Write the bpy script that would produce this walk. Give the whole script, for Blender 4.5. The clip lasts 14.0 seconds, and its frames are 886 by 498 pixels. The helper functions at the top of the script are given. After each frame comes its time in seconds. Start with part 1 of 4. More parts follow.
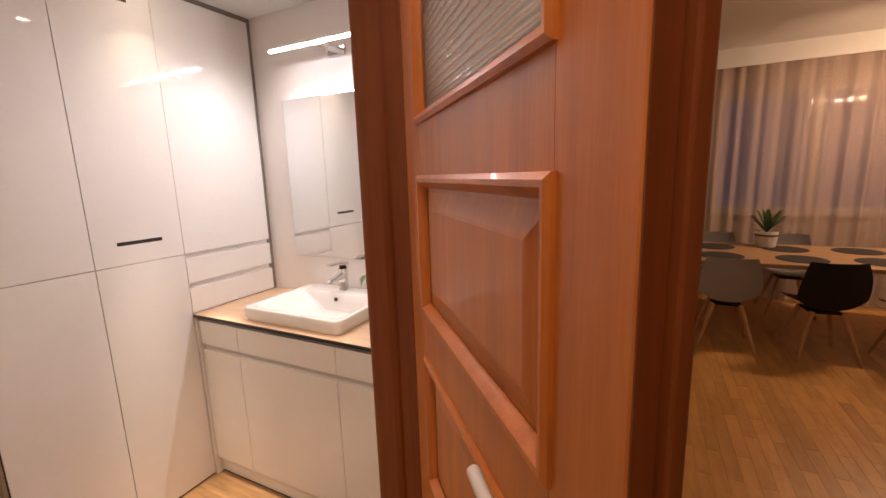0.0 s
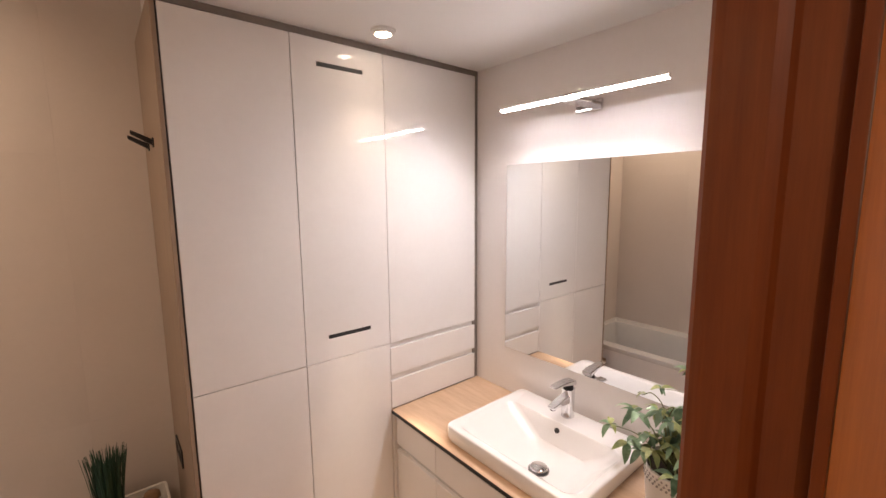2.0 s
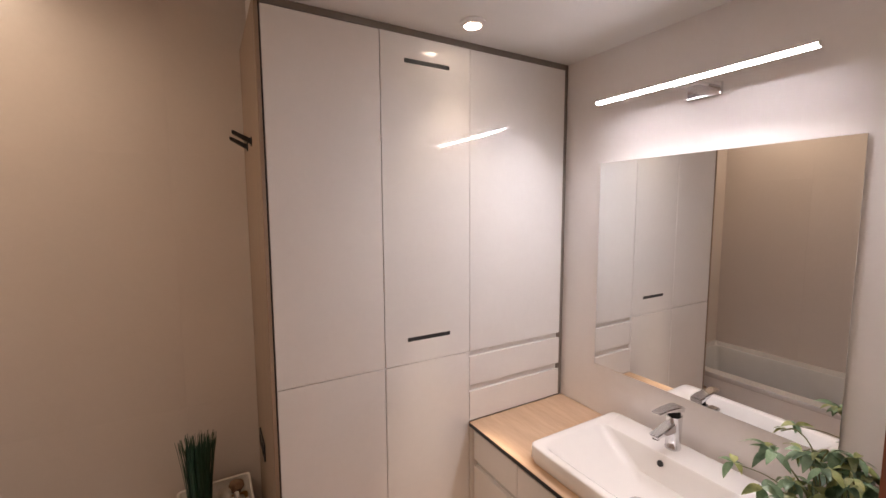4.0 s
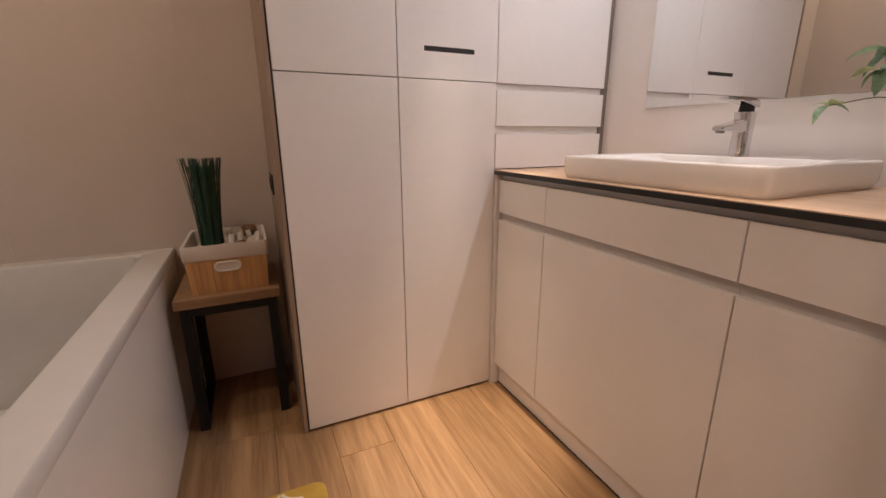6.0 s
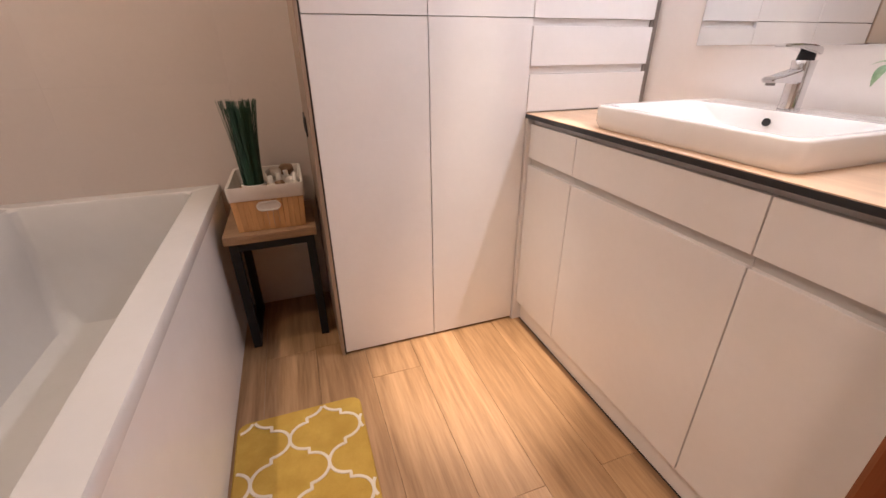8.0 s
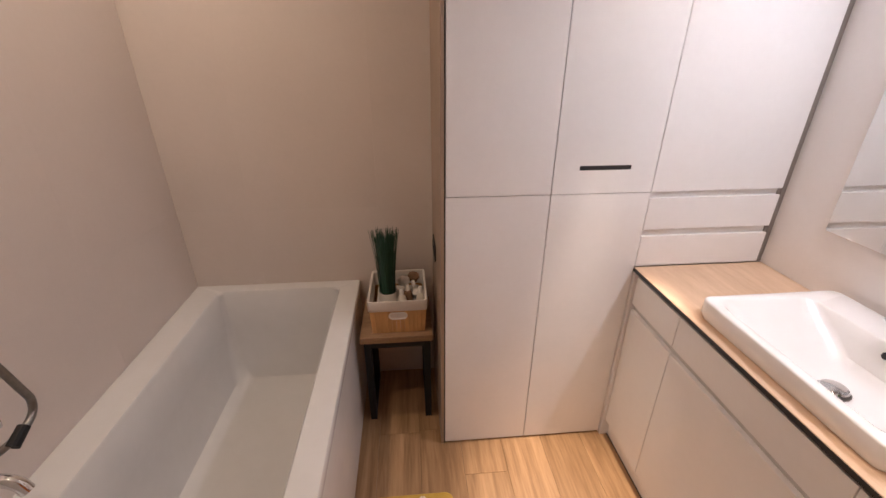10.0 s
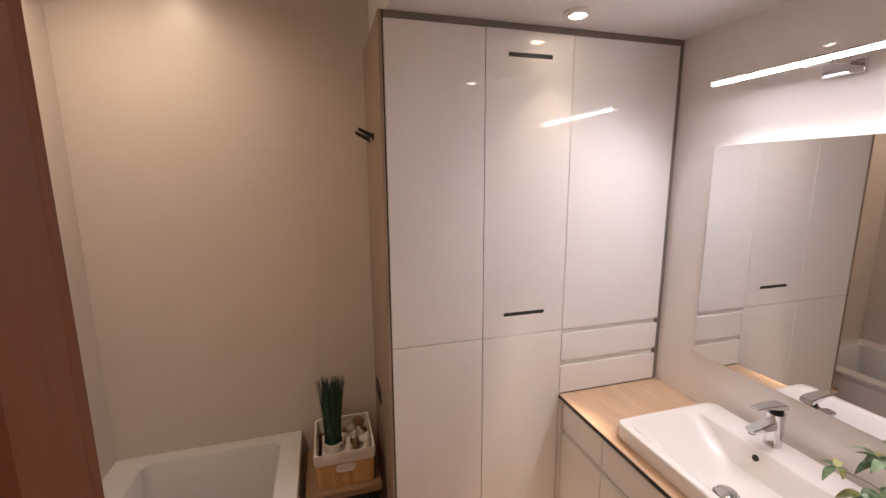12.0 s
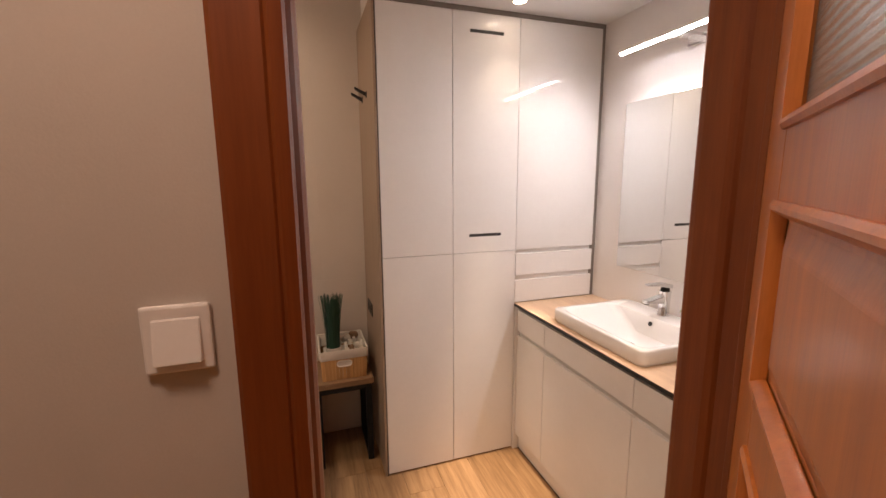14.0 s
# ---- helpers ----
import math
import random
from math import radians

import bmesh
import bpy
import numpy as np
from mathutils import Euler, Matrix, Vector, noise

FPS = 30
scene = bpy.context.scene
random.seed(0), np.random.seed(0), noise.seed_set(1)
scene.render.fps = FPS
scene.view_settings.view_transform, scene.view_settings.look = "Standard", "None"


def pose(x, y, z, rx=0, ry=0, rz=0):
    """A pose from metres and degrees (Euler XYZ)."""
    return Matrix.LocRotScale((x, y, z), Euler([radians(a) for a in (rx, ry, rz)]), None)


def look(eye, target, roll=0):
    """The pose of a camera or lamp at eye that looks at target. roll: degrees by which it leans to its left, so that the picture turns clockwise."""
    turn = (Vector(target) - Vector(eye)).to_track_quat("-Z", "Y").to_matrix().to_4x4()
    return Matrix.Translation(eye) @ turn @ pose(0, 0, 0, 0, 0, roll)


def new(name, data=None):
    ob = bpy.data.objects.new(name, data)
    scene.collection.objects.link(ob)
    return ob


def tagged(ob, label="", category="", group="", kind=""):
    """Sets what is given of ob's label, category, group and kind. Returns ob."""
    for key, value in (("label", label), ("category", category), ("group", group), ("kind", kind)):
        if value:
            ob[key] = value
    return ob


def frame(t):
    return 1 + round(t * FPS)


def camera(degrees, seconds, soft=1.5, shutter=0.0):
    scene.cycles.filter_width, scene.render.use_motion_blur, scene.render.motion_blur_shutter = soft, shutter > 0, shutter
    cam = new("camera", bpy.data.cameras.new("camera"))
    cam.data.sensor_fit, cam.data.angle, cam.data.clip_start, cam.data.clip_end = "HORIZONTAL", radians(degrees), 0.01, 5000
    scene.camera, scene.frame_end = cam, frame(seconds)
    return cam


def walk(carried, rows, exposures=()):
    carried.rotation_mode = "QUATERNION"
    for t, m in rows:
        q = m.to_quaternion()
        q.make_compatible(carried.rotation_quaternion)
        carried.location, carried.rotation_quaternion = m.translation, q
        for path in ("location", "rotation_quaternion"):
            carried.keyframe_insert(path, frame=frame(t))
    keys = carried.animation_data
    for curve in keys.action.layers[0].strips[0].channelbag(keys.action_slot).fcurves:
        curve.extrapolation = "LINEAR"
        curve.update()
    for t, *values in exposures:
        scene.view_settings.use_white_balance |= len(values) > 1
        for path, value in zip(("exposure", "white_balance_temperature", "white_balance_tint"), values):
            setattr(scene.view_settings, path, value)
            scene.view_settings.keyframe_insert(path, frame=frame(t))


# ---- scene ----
cam = camera(94.0, 14.0)
PATH = [
    (0, (-1.782, -2.061, 1.584), (-0.021, -1.182, 1.229), -1.8),
    (0.5, (-1.688, -1.903, 1.599), (-0.054, -0.806, 1.243), -1.8),
    (1, (-1.612, -1.751, 1.669), (-0.110, -0.474, 1.334), -1.4),
    (1.5, (-1.504, -1.643, 1.745), (-0.157, -0.192, 1.458), -1.3),
    (2, (-1.479, -1.507, 1.887), (-0.215, 0.02, 1.622), -0.5),
    (2.2, (-1.469, -1.478, 1.929), (-0.245, 0.083, 1.68), -0.5),
    (4.3, (-1.475, -1.382, 1.774), (-0.495, 0.349, 1.57), -0.4),
    (4.5, (-1.458, -1.367, 1.706), (-0.482, 0.365, 1.49), -0.6),
    (5, (-1.407, -1.374, 1.511), (-0.501, 0.388, 1.232), -0.5),
    (5.5, (-1.405, -1.351, 1.276), (-0.545, 0.411, 0.883), -0.5),
    (6, (-1.392, -1.373, 1.044), (-0.584, 0.379, 0.519), -0.3),
    (6.5, (-1.331, -1.399, 0.88), (-0.569, 0.327, 0.218), -0.4),
    (7, (-1.269, -1.411, 0.813), (-0.551, 0.286, 0.035), -0.7),
    (7.5, (-1.299, -1.417, 0.86), (-0.627, 0.267, 0.016), -0.6),
    (8, (-1.37, -1.407, 1.143), (-0.771, 0.288, 0.265), -0.4),
    (8.5, (-1.401, -1.391, 1.375), (-0.931, 0.332, 0.475), -0.2),
    (8.7, (-1.399, -1.386, 1.409), (-0.997, 0.354, 0.509), -0.1),
    (10.8, (-1.475, -1.408, 1.806), (-1.344, 0.451, 1.081), -0.3),
    (11, (-1.489, -1.425, 1.818), (-1.281, 0.463, 1.192), 0.1),
    (11.5, (-1.506, -1.462, 1.907), (-1.13, 0.443, 1.43), -0.1),
    (12, (-1.529, -1.535, 1.905), (-0.985, 0.359, 1.559), -0.4),
    (12.5, (-1.533, -1.63, 1.795), (-0.868, 0.236, 1.52), -0.6),
    (13, (-1.564, -1.803, 1.696), (-0.837, 0.04, 1.425), -0.8),
    (13.2, (-1.56, -1.895, 1.696), (-0.849, -0.052, 1.388), -0.5),
    (13.5, (-1.621, -1.988, 1.634), (-0.893, -0.149, 1.341), -0.6),
    (14, (-1.666, -2.053, 1.621), (-1.036, -0.184, 1.294), -0.4),
]
# seconds, stops, kelvin, tint: the phone's own exposure and white balance along the way
EXPOSURES = [
    (0.0, 1.90, 6700, 10), (1.0, 1.82, 6700, 10), (2.0, 1.76, 6550, 10), (4.5, 1.32, 6400, 10), (5.0, 1.26, 6450, 10), (6.0, 1.52, 6350, 10),
    (6.5, 1.86, 6250, 10), (7.5, 2.14, 5950, 10), (8.0, 2.16, 5950, 10), (8.5, 1.99, 5900, 10), (11.0, 1.66, 6200, 10), (12.0, 1.48, 6400, 10), (13.0, 1.66, 6500, 10), (14.0, 1.78, 6700, 10),
]
walk(cam, [(t, look(eye, target, roll)) for t, eye, target, roll in PATH], EXPOSURES)

# ---- world and exposure ----
world = bpy.data.worlds.new("night")
world.use_nodes = True
scene.world = world
world.node_tree.nodes["Background"].inputs[0].default_value = (0.010, 0.013, 0.022, 1)
world.node_tree.nodes["Background"].inputs[1].default_value = 1.0

LED_STRENGTH, HALL_STRENGTH, BULB_STRENGTH = 22.0, 12.6, 105.0
LED_COLOUR, WARM, HALL_COLOUR = (1.0, 0.91, 0.93), (1.0, 0.76, 0.55), (1.0, 0.70, 0.54)


# ---- materials ----
def shader(name, colour, rough=0.5, metal=0.0, coat=0.0):
    m = bpy.data.materials.new(name)
    m.use_nodes = True
    p = m.node_tree.nodes["Principled BSDF"]
    p.inputs["Base Color"].default_value = (*colour, 1)
    p.inputs["Roughness"].default_value = rough
    p.inputs["Metallic"].default_value = metal
    p.inputs["Coat Weight"].default_value = coat
    p.inputs["Coat Roughness"].default_value = 0.04
    return m


def add(m, kind, **values):
    n = m.node_tree.nodes.new(kind)
    for k, v in values.items():
        n.inputs[k.replace("_", " ")].default_value = v
    return n


def join(m, a, b):
    m.node_tree.links.new(a, b)


def principled(m):
    return m.node_tree.nodes["Principled BSDF"]


def mottled(name, dark, light, scale=8.0, stretch=(1, 1, 1), rough=(0.4, 0.55), bump=0.1, fine=120.0, detail=6.0, coat=0.0, distance=0.002, per_piece=0.0, warp=0.0):
    """Two scales of noise in object space: broad colour drift and a fine grain that also lifts the surface."""
    m = shader(name, light, rough[0], 0.0, coat)
    p = principled(m)
    tc = m.node_tree.nodes.new("ShaderNodeTexCoord")
    mp = add(m, "ShaderNodeMapping")
    mp.inputs["Scale"].default_value = stretch
    join(m, tc.outputs["Object"], mp.inputs["Vector"])
    broad = add(m, "ShaderNodeTexNoise", Scale=scale, Detail=detail, Roughness=0.6, Distortion=warp)
    grain = add(m, "ShaderNodeTexNoise", Scale=fine, Detail=3.0, Roughness=0.6)
    vec = mp.outputs["Vector"]
    if per_piece:
        info = m.node_tree.nodes.new("ShaderNodeObjectInfo")
        shift = m.node_tree.nodes.new("ShaderNodeVectorMath")
        shift.operation = "MULTIPLY_ADD"
        join(m, info.outputs["Random"], shift.inputs[0])
        shift.inputs[1].default_value = (37, 53, 71)
        join(m, vec, shift.inputs[2])
        vec = shift.outputs[0]
    join(m, vec, broad.inputs["Vector"])
    join(m, vec, grain.inputs["Vector"])
    mix = m.node_tree.nodes.new("ShaderNodeMath")
    mix.operation = "MULTIPLY_ADD"
    join(m, grain.outputs["Fac"], mix.inputs[0])
    mix.inputs[1].default_value = 0.35
    join(m, broad.outputs["Fac"], mix.inputs[2])
    ramp = m.node_tree.nodes.new("ShaderNodeValToRGB")
    ramp.color_ramp.elements[0].position, ramp.color_ramp.elements[1].position = 0.42, 0.92
    ramp.color_ramp.elements[0].color, ramp.color_ramp.elements[1].color = (*dark, 1), (*light, 1)
    join(m, mix.outputs[0], ramp.inputs["Fac"])
    colour = ramp.outputs["Color"]
    if per_piece:
        hsv = m.node_tree.nodes.new("ShaderNodeHueSaturation")
        val = m.node_tree.nodes.new("ShaderNodeMapRange")
        val.inputs["To Min"].default_value, val.inputs["To Max"].default_value = 1 - per_piece, 1 + per_piece
        join(m, info.outputs["Random"], val.inputs["Value"])
        join(m, val.outputs["Result"], hsv.inputs["Value"])
        join(m, colour, hsv.inputs["Color"])
        colour = hsv.outputs["Color"]
    join(m, colour, p.inputs["Base Color"])
    r = m.node_tree.nodes.new("ShaderNodeMapRange")
    r.inputs["To Min"].default_value, r.inputs["To Max"].default_value = rough
    join(m, broad.outputs["Fac"], r.inputs["Value"])
    join(m, r.outputs["Result"], p.inputs["Roughness"])
    b = add(m, "ShaderNodeBump", Strength=bump, Distance=distance)
    join(m, grain.outputs["Fac"], b.inputs["Height"])
    join(m, b.outputs["Normal"], p.inputs["Normal"])
    return m


def glowing(name, colour, strength):
    m = shader(name, colour, 0.4)
    principled(m).inputs["Emission Color"].default_value = (*colour, 1)
    principled(m).inputs["Emission Strength"].default_value = strength
    return m


GLOSS = mottled("gloss_white_lacquer", (0.80, 0.785, 0.77), (0.85, 0.835, 0.82), 3.0, rough=(0.48, 0.56), bump=0.004, fine=40.0, coat=0.75)
principled(GLOSS).inputs["Specular IOR Level"].default_value = 0.03
principled(GLOSS).inputs["Coat Roughness"].default_value = 0.015
CARCASS = mottled("pale_carcass_board", (0.60, 0.58, 0.56), (0.68, 0.66, 0.63), 6.0, rough=(0.4, 0.5), bump=0.03)
TAUPE = mottled("taupe_oak_laminate", (0.27, 0.195, 0.14), (0.36, 0.27, 0.20), 5.0, (6, 6, 0.6), rough=(0.4, 0.5), bump=0.08, fine=60.0)
STRIP = mottled("grey_brown_edge_strip", (0.17, 0.145, 0.125), (0.23, 0.20, 0.175), 9.0, rough=(0.35, 0.45), bump=0.04)
BLACK = mottled("black_plastic", (0.010, 0.010, 0.011), (0.02, 0.02, 0.022), 20.0, rough=(0.35, 0.5), bump=0.03)
BLACK_STEEL = mottled("black_powder_coated_steel", (0.008, 0.008, 0.009), (0.015, 0.014, 0.015), 30.0, rough=(0.5, 0.65), bump=0.15, fine=400.0)
principled(BLACK_STEEL).inputs["Specular IOR Level"].default_value = 0.25
PROFILE = mottled("pale_metal_profile", (0.68, 0.665, 0.65), (0.76, 0.745, 0.73), 12.0, rough=(0.3, 0.4), bump=0.02)
# Darker copy of the pale profile, with the groove's shadow in its colour.
SHADED_PROFILE = mottled("shaded_metal_profile", (0.52, 0.505, 0.49), (0.58, 0.565, 0.55), 12.0, rough=(0.3, 0.4), bump=0.02)
OAK_TOP = mottled("oak_worktop", (0.50, 0.335, 0.215), (0.66, 0.48, 0.33), 4.0, (9, 0.9, 4), rough=(0.35, 0.5), bump=0.06, fine=30.0)
STOOL_WOOD = mottled("rustic_oak_seat", (0.20, 0.115, 0.06), (0.36, 0.225, 0.125), 5.0, (1, 8, 8), rough=(0.45, 0.6), bump=0.12, fine=40.0)
BAMBOO = mottled("bamboo_slats", (0.50, 0.275, 0.105), (0.66, 0.40, 0.18), 6.0, (10, 10, 0.7), rough=(0.4, 0.55), bump=0.1, fine=60.0, per_piece=0.12)
CLOTH = mottled("cream_cotton_liner", (0.60, 0.55, 0.50), (0.72, 0.67, 0.62), 12.0, rough=(0.85, 0.95), bump=0.4, fine=350.0)
WALL_TILE = mottled("beige_wall_tile", (0.605, 0.535, 0.488), (0.65, 0.577, 0.528), 1.6, rough=(0.28, 0.38), bump=0.03, fine=60.0, per_piece=0.003)
GROUT = mottled("beige_grout", (0.55, 0.47, 0.42), (0.62, 0.54, 0.48), 30.0, rough=(0.8, 0.9), bump=0.2)
PALE_TILE = mottled("pale_grey_glazed_wall", (0.76, 0.73, 0.715), (0.81, 0.78, 0.765), 1.8, rough=(0.35, 0.45), bump=0.004, fine=50.0, coat=0.75)
principled(PALE_TILE).inputs["Specular IOR Level"].default_value = 0.15
principled(PALE_TILE).inputs["Coat Roughness"].default_value = 0.02
PLASTER = mottled("greige_wall_paint", (0.50, 0.455, 0.41), (0.56, 0.51, 0.465), 2.5, rough=(0.75, 0.9), bump=0.12, fine=260.0)
CEILING = mottled("white_ceiling_paint", (0.74, 0.735, 0.725), (0.79, 0.785, 0.775), 2.0, rough=(0.8, 0.9), bump=0.05, fine=300.0)
CERAMIC = mottled("white_glazed_ceramic", (0.80, 0.785, 0.77), (0.84, 0.825, 0.81), 3.0, rough=(0.06, 0.10), bump=0.008, fine=20.0, coat=0.5)
# One white acrylic in two tones: basin darkened for shade, front panel lightened.
SHADED_ACRYLIC = mottled("shaded_bath_acrylic", (0.585, 0.575, 0.565), (0.635, 0.625, 0.615), 3.0, rough=(0.07, 0.12), bump=0.006, fine=20.0, coat=0.6)
APRON = mottled("lit_bath_panel", (0.78, 0.77, 0.76), (0.83, 0.82, 0.81), 3.0, rough=(0.18, 0.28), bump=0.01, fine=20.0, coat=0.3)
CHROME = mottled("chrome", (0.70, 0.70, 0.72), (0.78, 0.78, 0.79), 8.0, rough=(0.05, 0.09), bump=0.004)
principled(CHROME).inputs["Metallic"].default_value = 1.0
STEEL = mottled("grey_steel_hose", (0.20, 0.19, 0.185), (0.30, 0.29, 0.28), 40.0, rough=(0.25, 0.35), bump=0.1)
principled(STEEL).inputs["Metallic"].default_value = 1.0
MIRROR = shader("mirror_silvering", (0.80, 0.81, 0.81), 0.012, 1.0)
DOOR_WOOD = mottled("varnished_alder_veneer", (0.40, 0.117, 0.017), (0.60, 0.20, 0.038), 3.0, (7, 7, 0.45), rough=(0.36, 0.48), bump=0.05, fine=26.0, detail=8.0, coat=0.08)
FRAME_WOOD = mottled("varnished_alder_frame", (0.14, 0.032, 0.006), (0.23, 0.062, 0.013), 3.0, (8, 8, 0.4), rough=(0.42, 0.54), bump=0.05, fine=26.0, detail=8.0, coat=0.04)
principled(FRAME_WOOD).inputs["Specular IOR Level"].default_value = 0.35
PLANK = mottled("oak_look_floor_plank", (0.175, 0.092, 0.038), (0.475, 0.292, 0.150), 2.4, (7.5, 0.5, 4), rough=(0.34, 0.50), bump=0.14, fine=14.0, detail=10.0, per_piece=0.06, warp=0.45)
PARQUET = mottled("honey_oak_parquet", (0.48, 0.24, 0.07), (0.66, 0.37, 0.125), 3.0, (1.5, 6, 3), rough=(0.28, 0.42), bump=0.06, fine=20.0, per_piece=0.14)
SUBFLOOR = mottled("dark_joint", (0.10, 0.06, 0.035), (0.15, 0.095, 0.055), 20.0, rough=(0.8, 0.9))
RUG = mottled("mustard_plush", (0.42, 0.255, 0.035), (0.60, 0.395, 0.075), 9.0, rough=(0.9, 1.0), bump=0.6, fine=420.0, distance=0.004)
RUG_LINE = mottled("cream_plush", (0.66, 0.58, 0.46), (0.80, 0.73, 0.62), 14.0, rough=(0.9, 1.0), bump=0.5, fine=420.0)
SWITCH = mottled("white_switch_plastic", (0.74, 0.72, 0.70), (0.79, 0.77, 0.75), 10.0, rough=(0.22, 0.3), bump=0.01)
GRASS = mottled("dark_green_grass_blade", (0.010, 0.040, 0.028), (0.035, 0.105, 0.062), 30.0, rough=(0.4, 0.6), bump=0.05, per_piece=0.3)
LEAF = mottled("variegated_leaf", (0.07, 0.165, 0.075), (0.36, 0.48, 0.31), 22.0, rough=(0.28, 0.42), bump=0.08, per_piece=0.25)
LEAF_PALE = mottled("cream_green_leaf", (0.17, 0.26, 0.08), (0.60, 0.58, 0.27), 26.0, rough=(0.3, 0.45), bump=0.08, per_piece=0.2)
STEM = mottled("green_stem", (0.10, 0.12, 0.04), (0.20, 0.21, 0.08), 30.0, rough=(0.5, 0.6))
SOIL = mottled("dark_soil", (0.02, 0.014, 0.01), (0.06, 0.042, 0.03), 60.0, rough=(0.9, 1.0), bump=1.0, fine=200.0)
POT_WHITE = mottled("matt_white_pot", (0.70, 0.67, 0.63), (0.77, 0.74, 0.70), 14.0, rough=(0.45, 0.6), bump=0.15, fine=90.0)
CHAIR_GREY = mottled("grey_shell_plastic", (0.36, 0.35, 0.35), (0.42, 0.41, 0.41), 6.0, rough=(0.45, 0.55), bump=0.03)
CHAIR_BLACK = mottled("black_shell_plastic", (0.012, 0.012, 0.013), (0.02, 0.02, 0.021), 6.0, rough=(0.4, 0.5), bump=0.03)
BEECH = mottled("beech_leg", (0.42, 0.24, 0.12), (0.56, 0.35, 0.19), 8.0, (6, 6, 0.8), rough=(0.4, 0.5), bump=0.05)
TABLE_OAK = mottled("oak_table_top", (0.34, 0.20, 0.10), (0.48, 0.30, 0.16), 4.0, (8, 0.8, 4), rough=(0.4, 0.5), bump=0.05, fine=30.0)
SLATE = mottled("dark_felt_placemat", (0.022, 0.02, 0.022), (0.042, 0.04, 0.042), 30.0, rough=(0.85, 0.95), bump=0.3, fine=300.0)
BOTTLE = mottled("cream_bottle_plastic", (0.62, 0.56, 0.47), (0.74, 0.68, 0.60), 10.0, rough=(0.3, 0.45), bump=0.02, per_piece=0.15)
BROWN_ITEM = mottled("brown_wooden_brush", (0.16, 0.085, 0.045), (0.28, 0.165, 0.09), 12.0, rough=(0.45, 0.6), bump=0.1, per_piece=0.2)
LED = glowing("led_diffuser", LED_COLOUR, LED_STRENGTH)
SPOT_GLOW = glowing("spot_lens", (1.0, 0.80, 0.62), 14.0)
HALL_GLOW = glowing("hall_lamp_diffuser", HALL_COLOUR, HALL_STRENGTH)
BULB = glowing("warm_bulb", (1.0, 0.64, 0.40), BULB_STRENGTH)

RIBBED = shader("ribbed_obscure_glass", (0.93, 0.93, 0.92), 0.15)
principled(RIBBED).inputs["Transmission Weight"].default_value = 0.7
tc = RIBBED.node_tree.nodes.new("ShaderNodeTexCoord")
wave = add(RIBBED, "ShaderNodeTexWave", Scale=19.0, Distortion=0.6, Detail=1.0)
wave.bands_direction = "Z"
wave.inputs["Detail Scale"].default_value = 1.5
bmp = add(RIBBED, "ShaderNodeBump", Strength=0.85, Distance=0.004)
join(RIBBED, tc.outputs["Object"], wave.inputs["Vector"])
join(RIBBED, wave.outputs["Fac"], bmp.inputs["Height"])
join(RIBBED, bmp.outputs["Normal"], principled(RIBBED).inputs["Normal"])

PANE = shader("window_glass", (0.9, 0.93, 0.95), 0.0)
principled(PANE).inputs["Transmission Weight"].default_value = 1.0

SHEER = shader("sheer_voile", (0.52, 0.385, 0.335), 0.9)
tr = add(SHEER, "ShaderNodeBsdfTransparent")
mx = add(SHEER, "ShaderNodeMixShader")
weave = add(SHEER, "ShaderNodeTexNoise", Scale=220.0, Detail=2.0)
wr = SHEER.node_tree.nodes.new("ShaderNodeMapRange")
wr.inputs["To Min"].default_value, wr.inputs["To Max"].default_value = 0.45, 0.75
join(SHEER, weave.outputs["Fac"], wr.inputs["Value"])
join(SHEER, wr.outputs["Result"], mx.inputs["Fac"])
join(SHEER, tr.outputs[0], mx.inputs[1])
join(SHEER, principled(SHEER).outputs[0], mx.inputs[2])
join(SHEER, mx.outputs[0], SHEER.node_tree.nodes["Material Output"].inputs["Surface"])
principled(SHEER).inputs["Subsurface Weight"].default_value = 0.0


# ---- mesh tools ----
def box(bm, x0, x1, y0, y1, z0, z1, bevel=0.0, segments=2):
    size, mid = (abs(x1 - x0), abs(y1 - y0), abs(z1 - z0)), ((x0 + x1) / 2, (y0 + y1) / 2, (z0 + z1) / 2)
    made = bmesh.ops.create_cube(bm, size=1.0, matrix=Matrix.LocRotScale(mid, None, size))["verts"]
    if bevel:
        bmesh.ops.bevel(bm, geom=list({e for v in made for e in v.link_edges}), offset=min(bevel, min(size) * 0.45), segments=segments, affect="EDGES", profile=0.5)
    return bm


def boxed(*args, **kw):
    return box(bmesh.new(), *args, **kw)


def rod(bm, a, b, r0, r1=None, sides=12):
    a, b = Vector(a), Vector(b)
    m = Matrix.Translation((a + b) / 2) @ (b - a).to_track_quat("Z", "Y").to_matrix().to_4x4()
    bmesh.ops.create_cone(bm, cap_ends=True, segments=sides, radius1=r0, radius2=r0 if r1 is None else r1, depth=(b - a).length, matrix=m)
    return bm


def lathe(bm, profile, centre=(0, 0, 0), sides=32, caps=True):
    rings = []
    for r, z in profile:
        rings.append([bm.verts.new((centre[0] + r * math.cos(2 * math.pi * k / sides), centre[1] + r * math.sin(2 * math.pi * k / sides), centre[2] + z)) for k in range(sides)])
    for lo, hi in zip(rings, rings[1:]):
        for k in range(sides):
            bm.faces.new((lo[k], lo[(k + 1) % sides], hi[(k + 1) % sides], hi[k]))
    if caps:
        bm.faces.new(rings[0][::-1])
        bm.faces.new(rings[-1])
    return bm


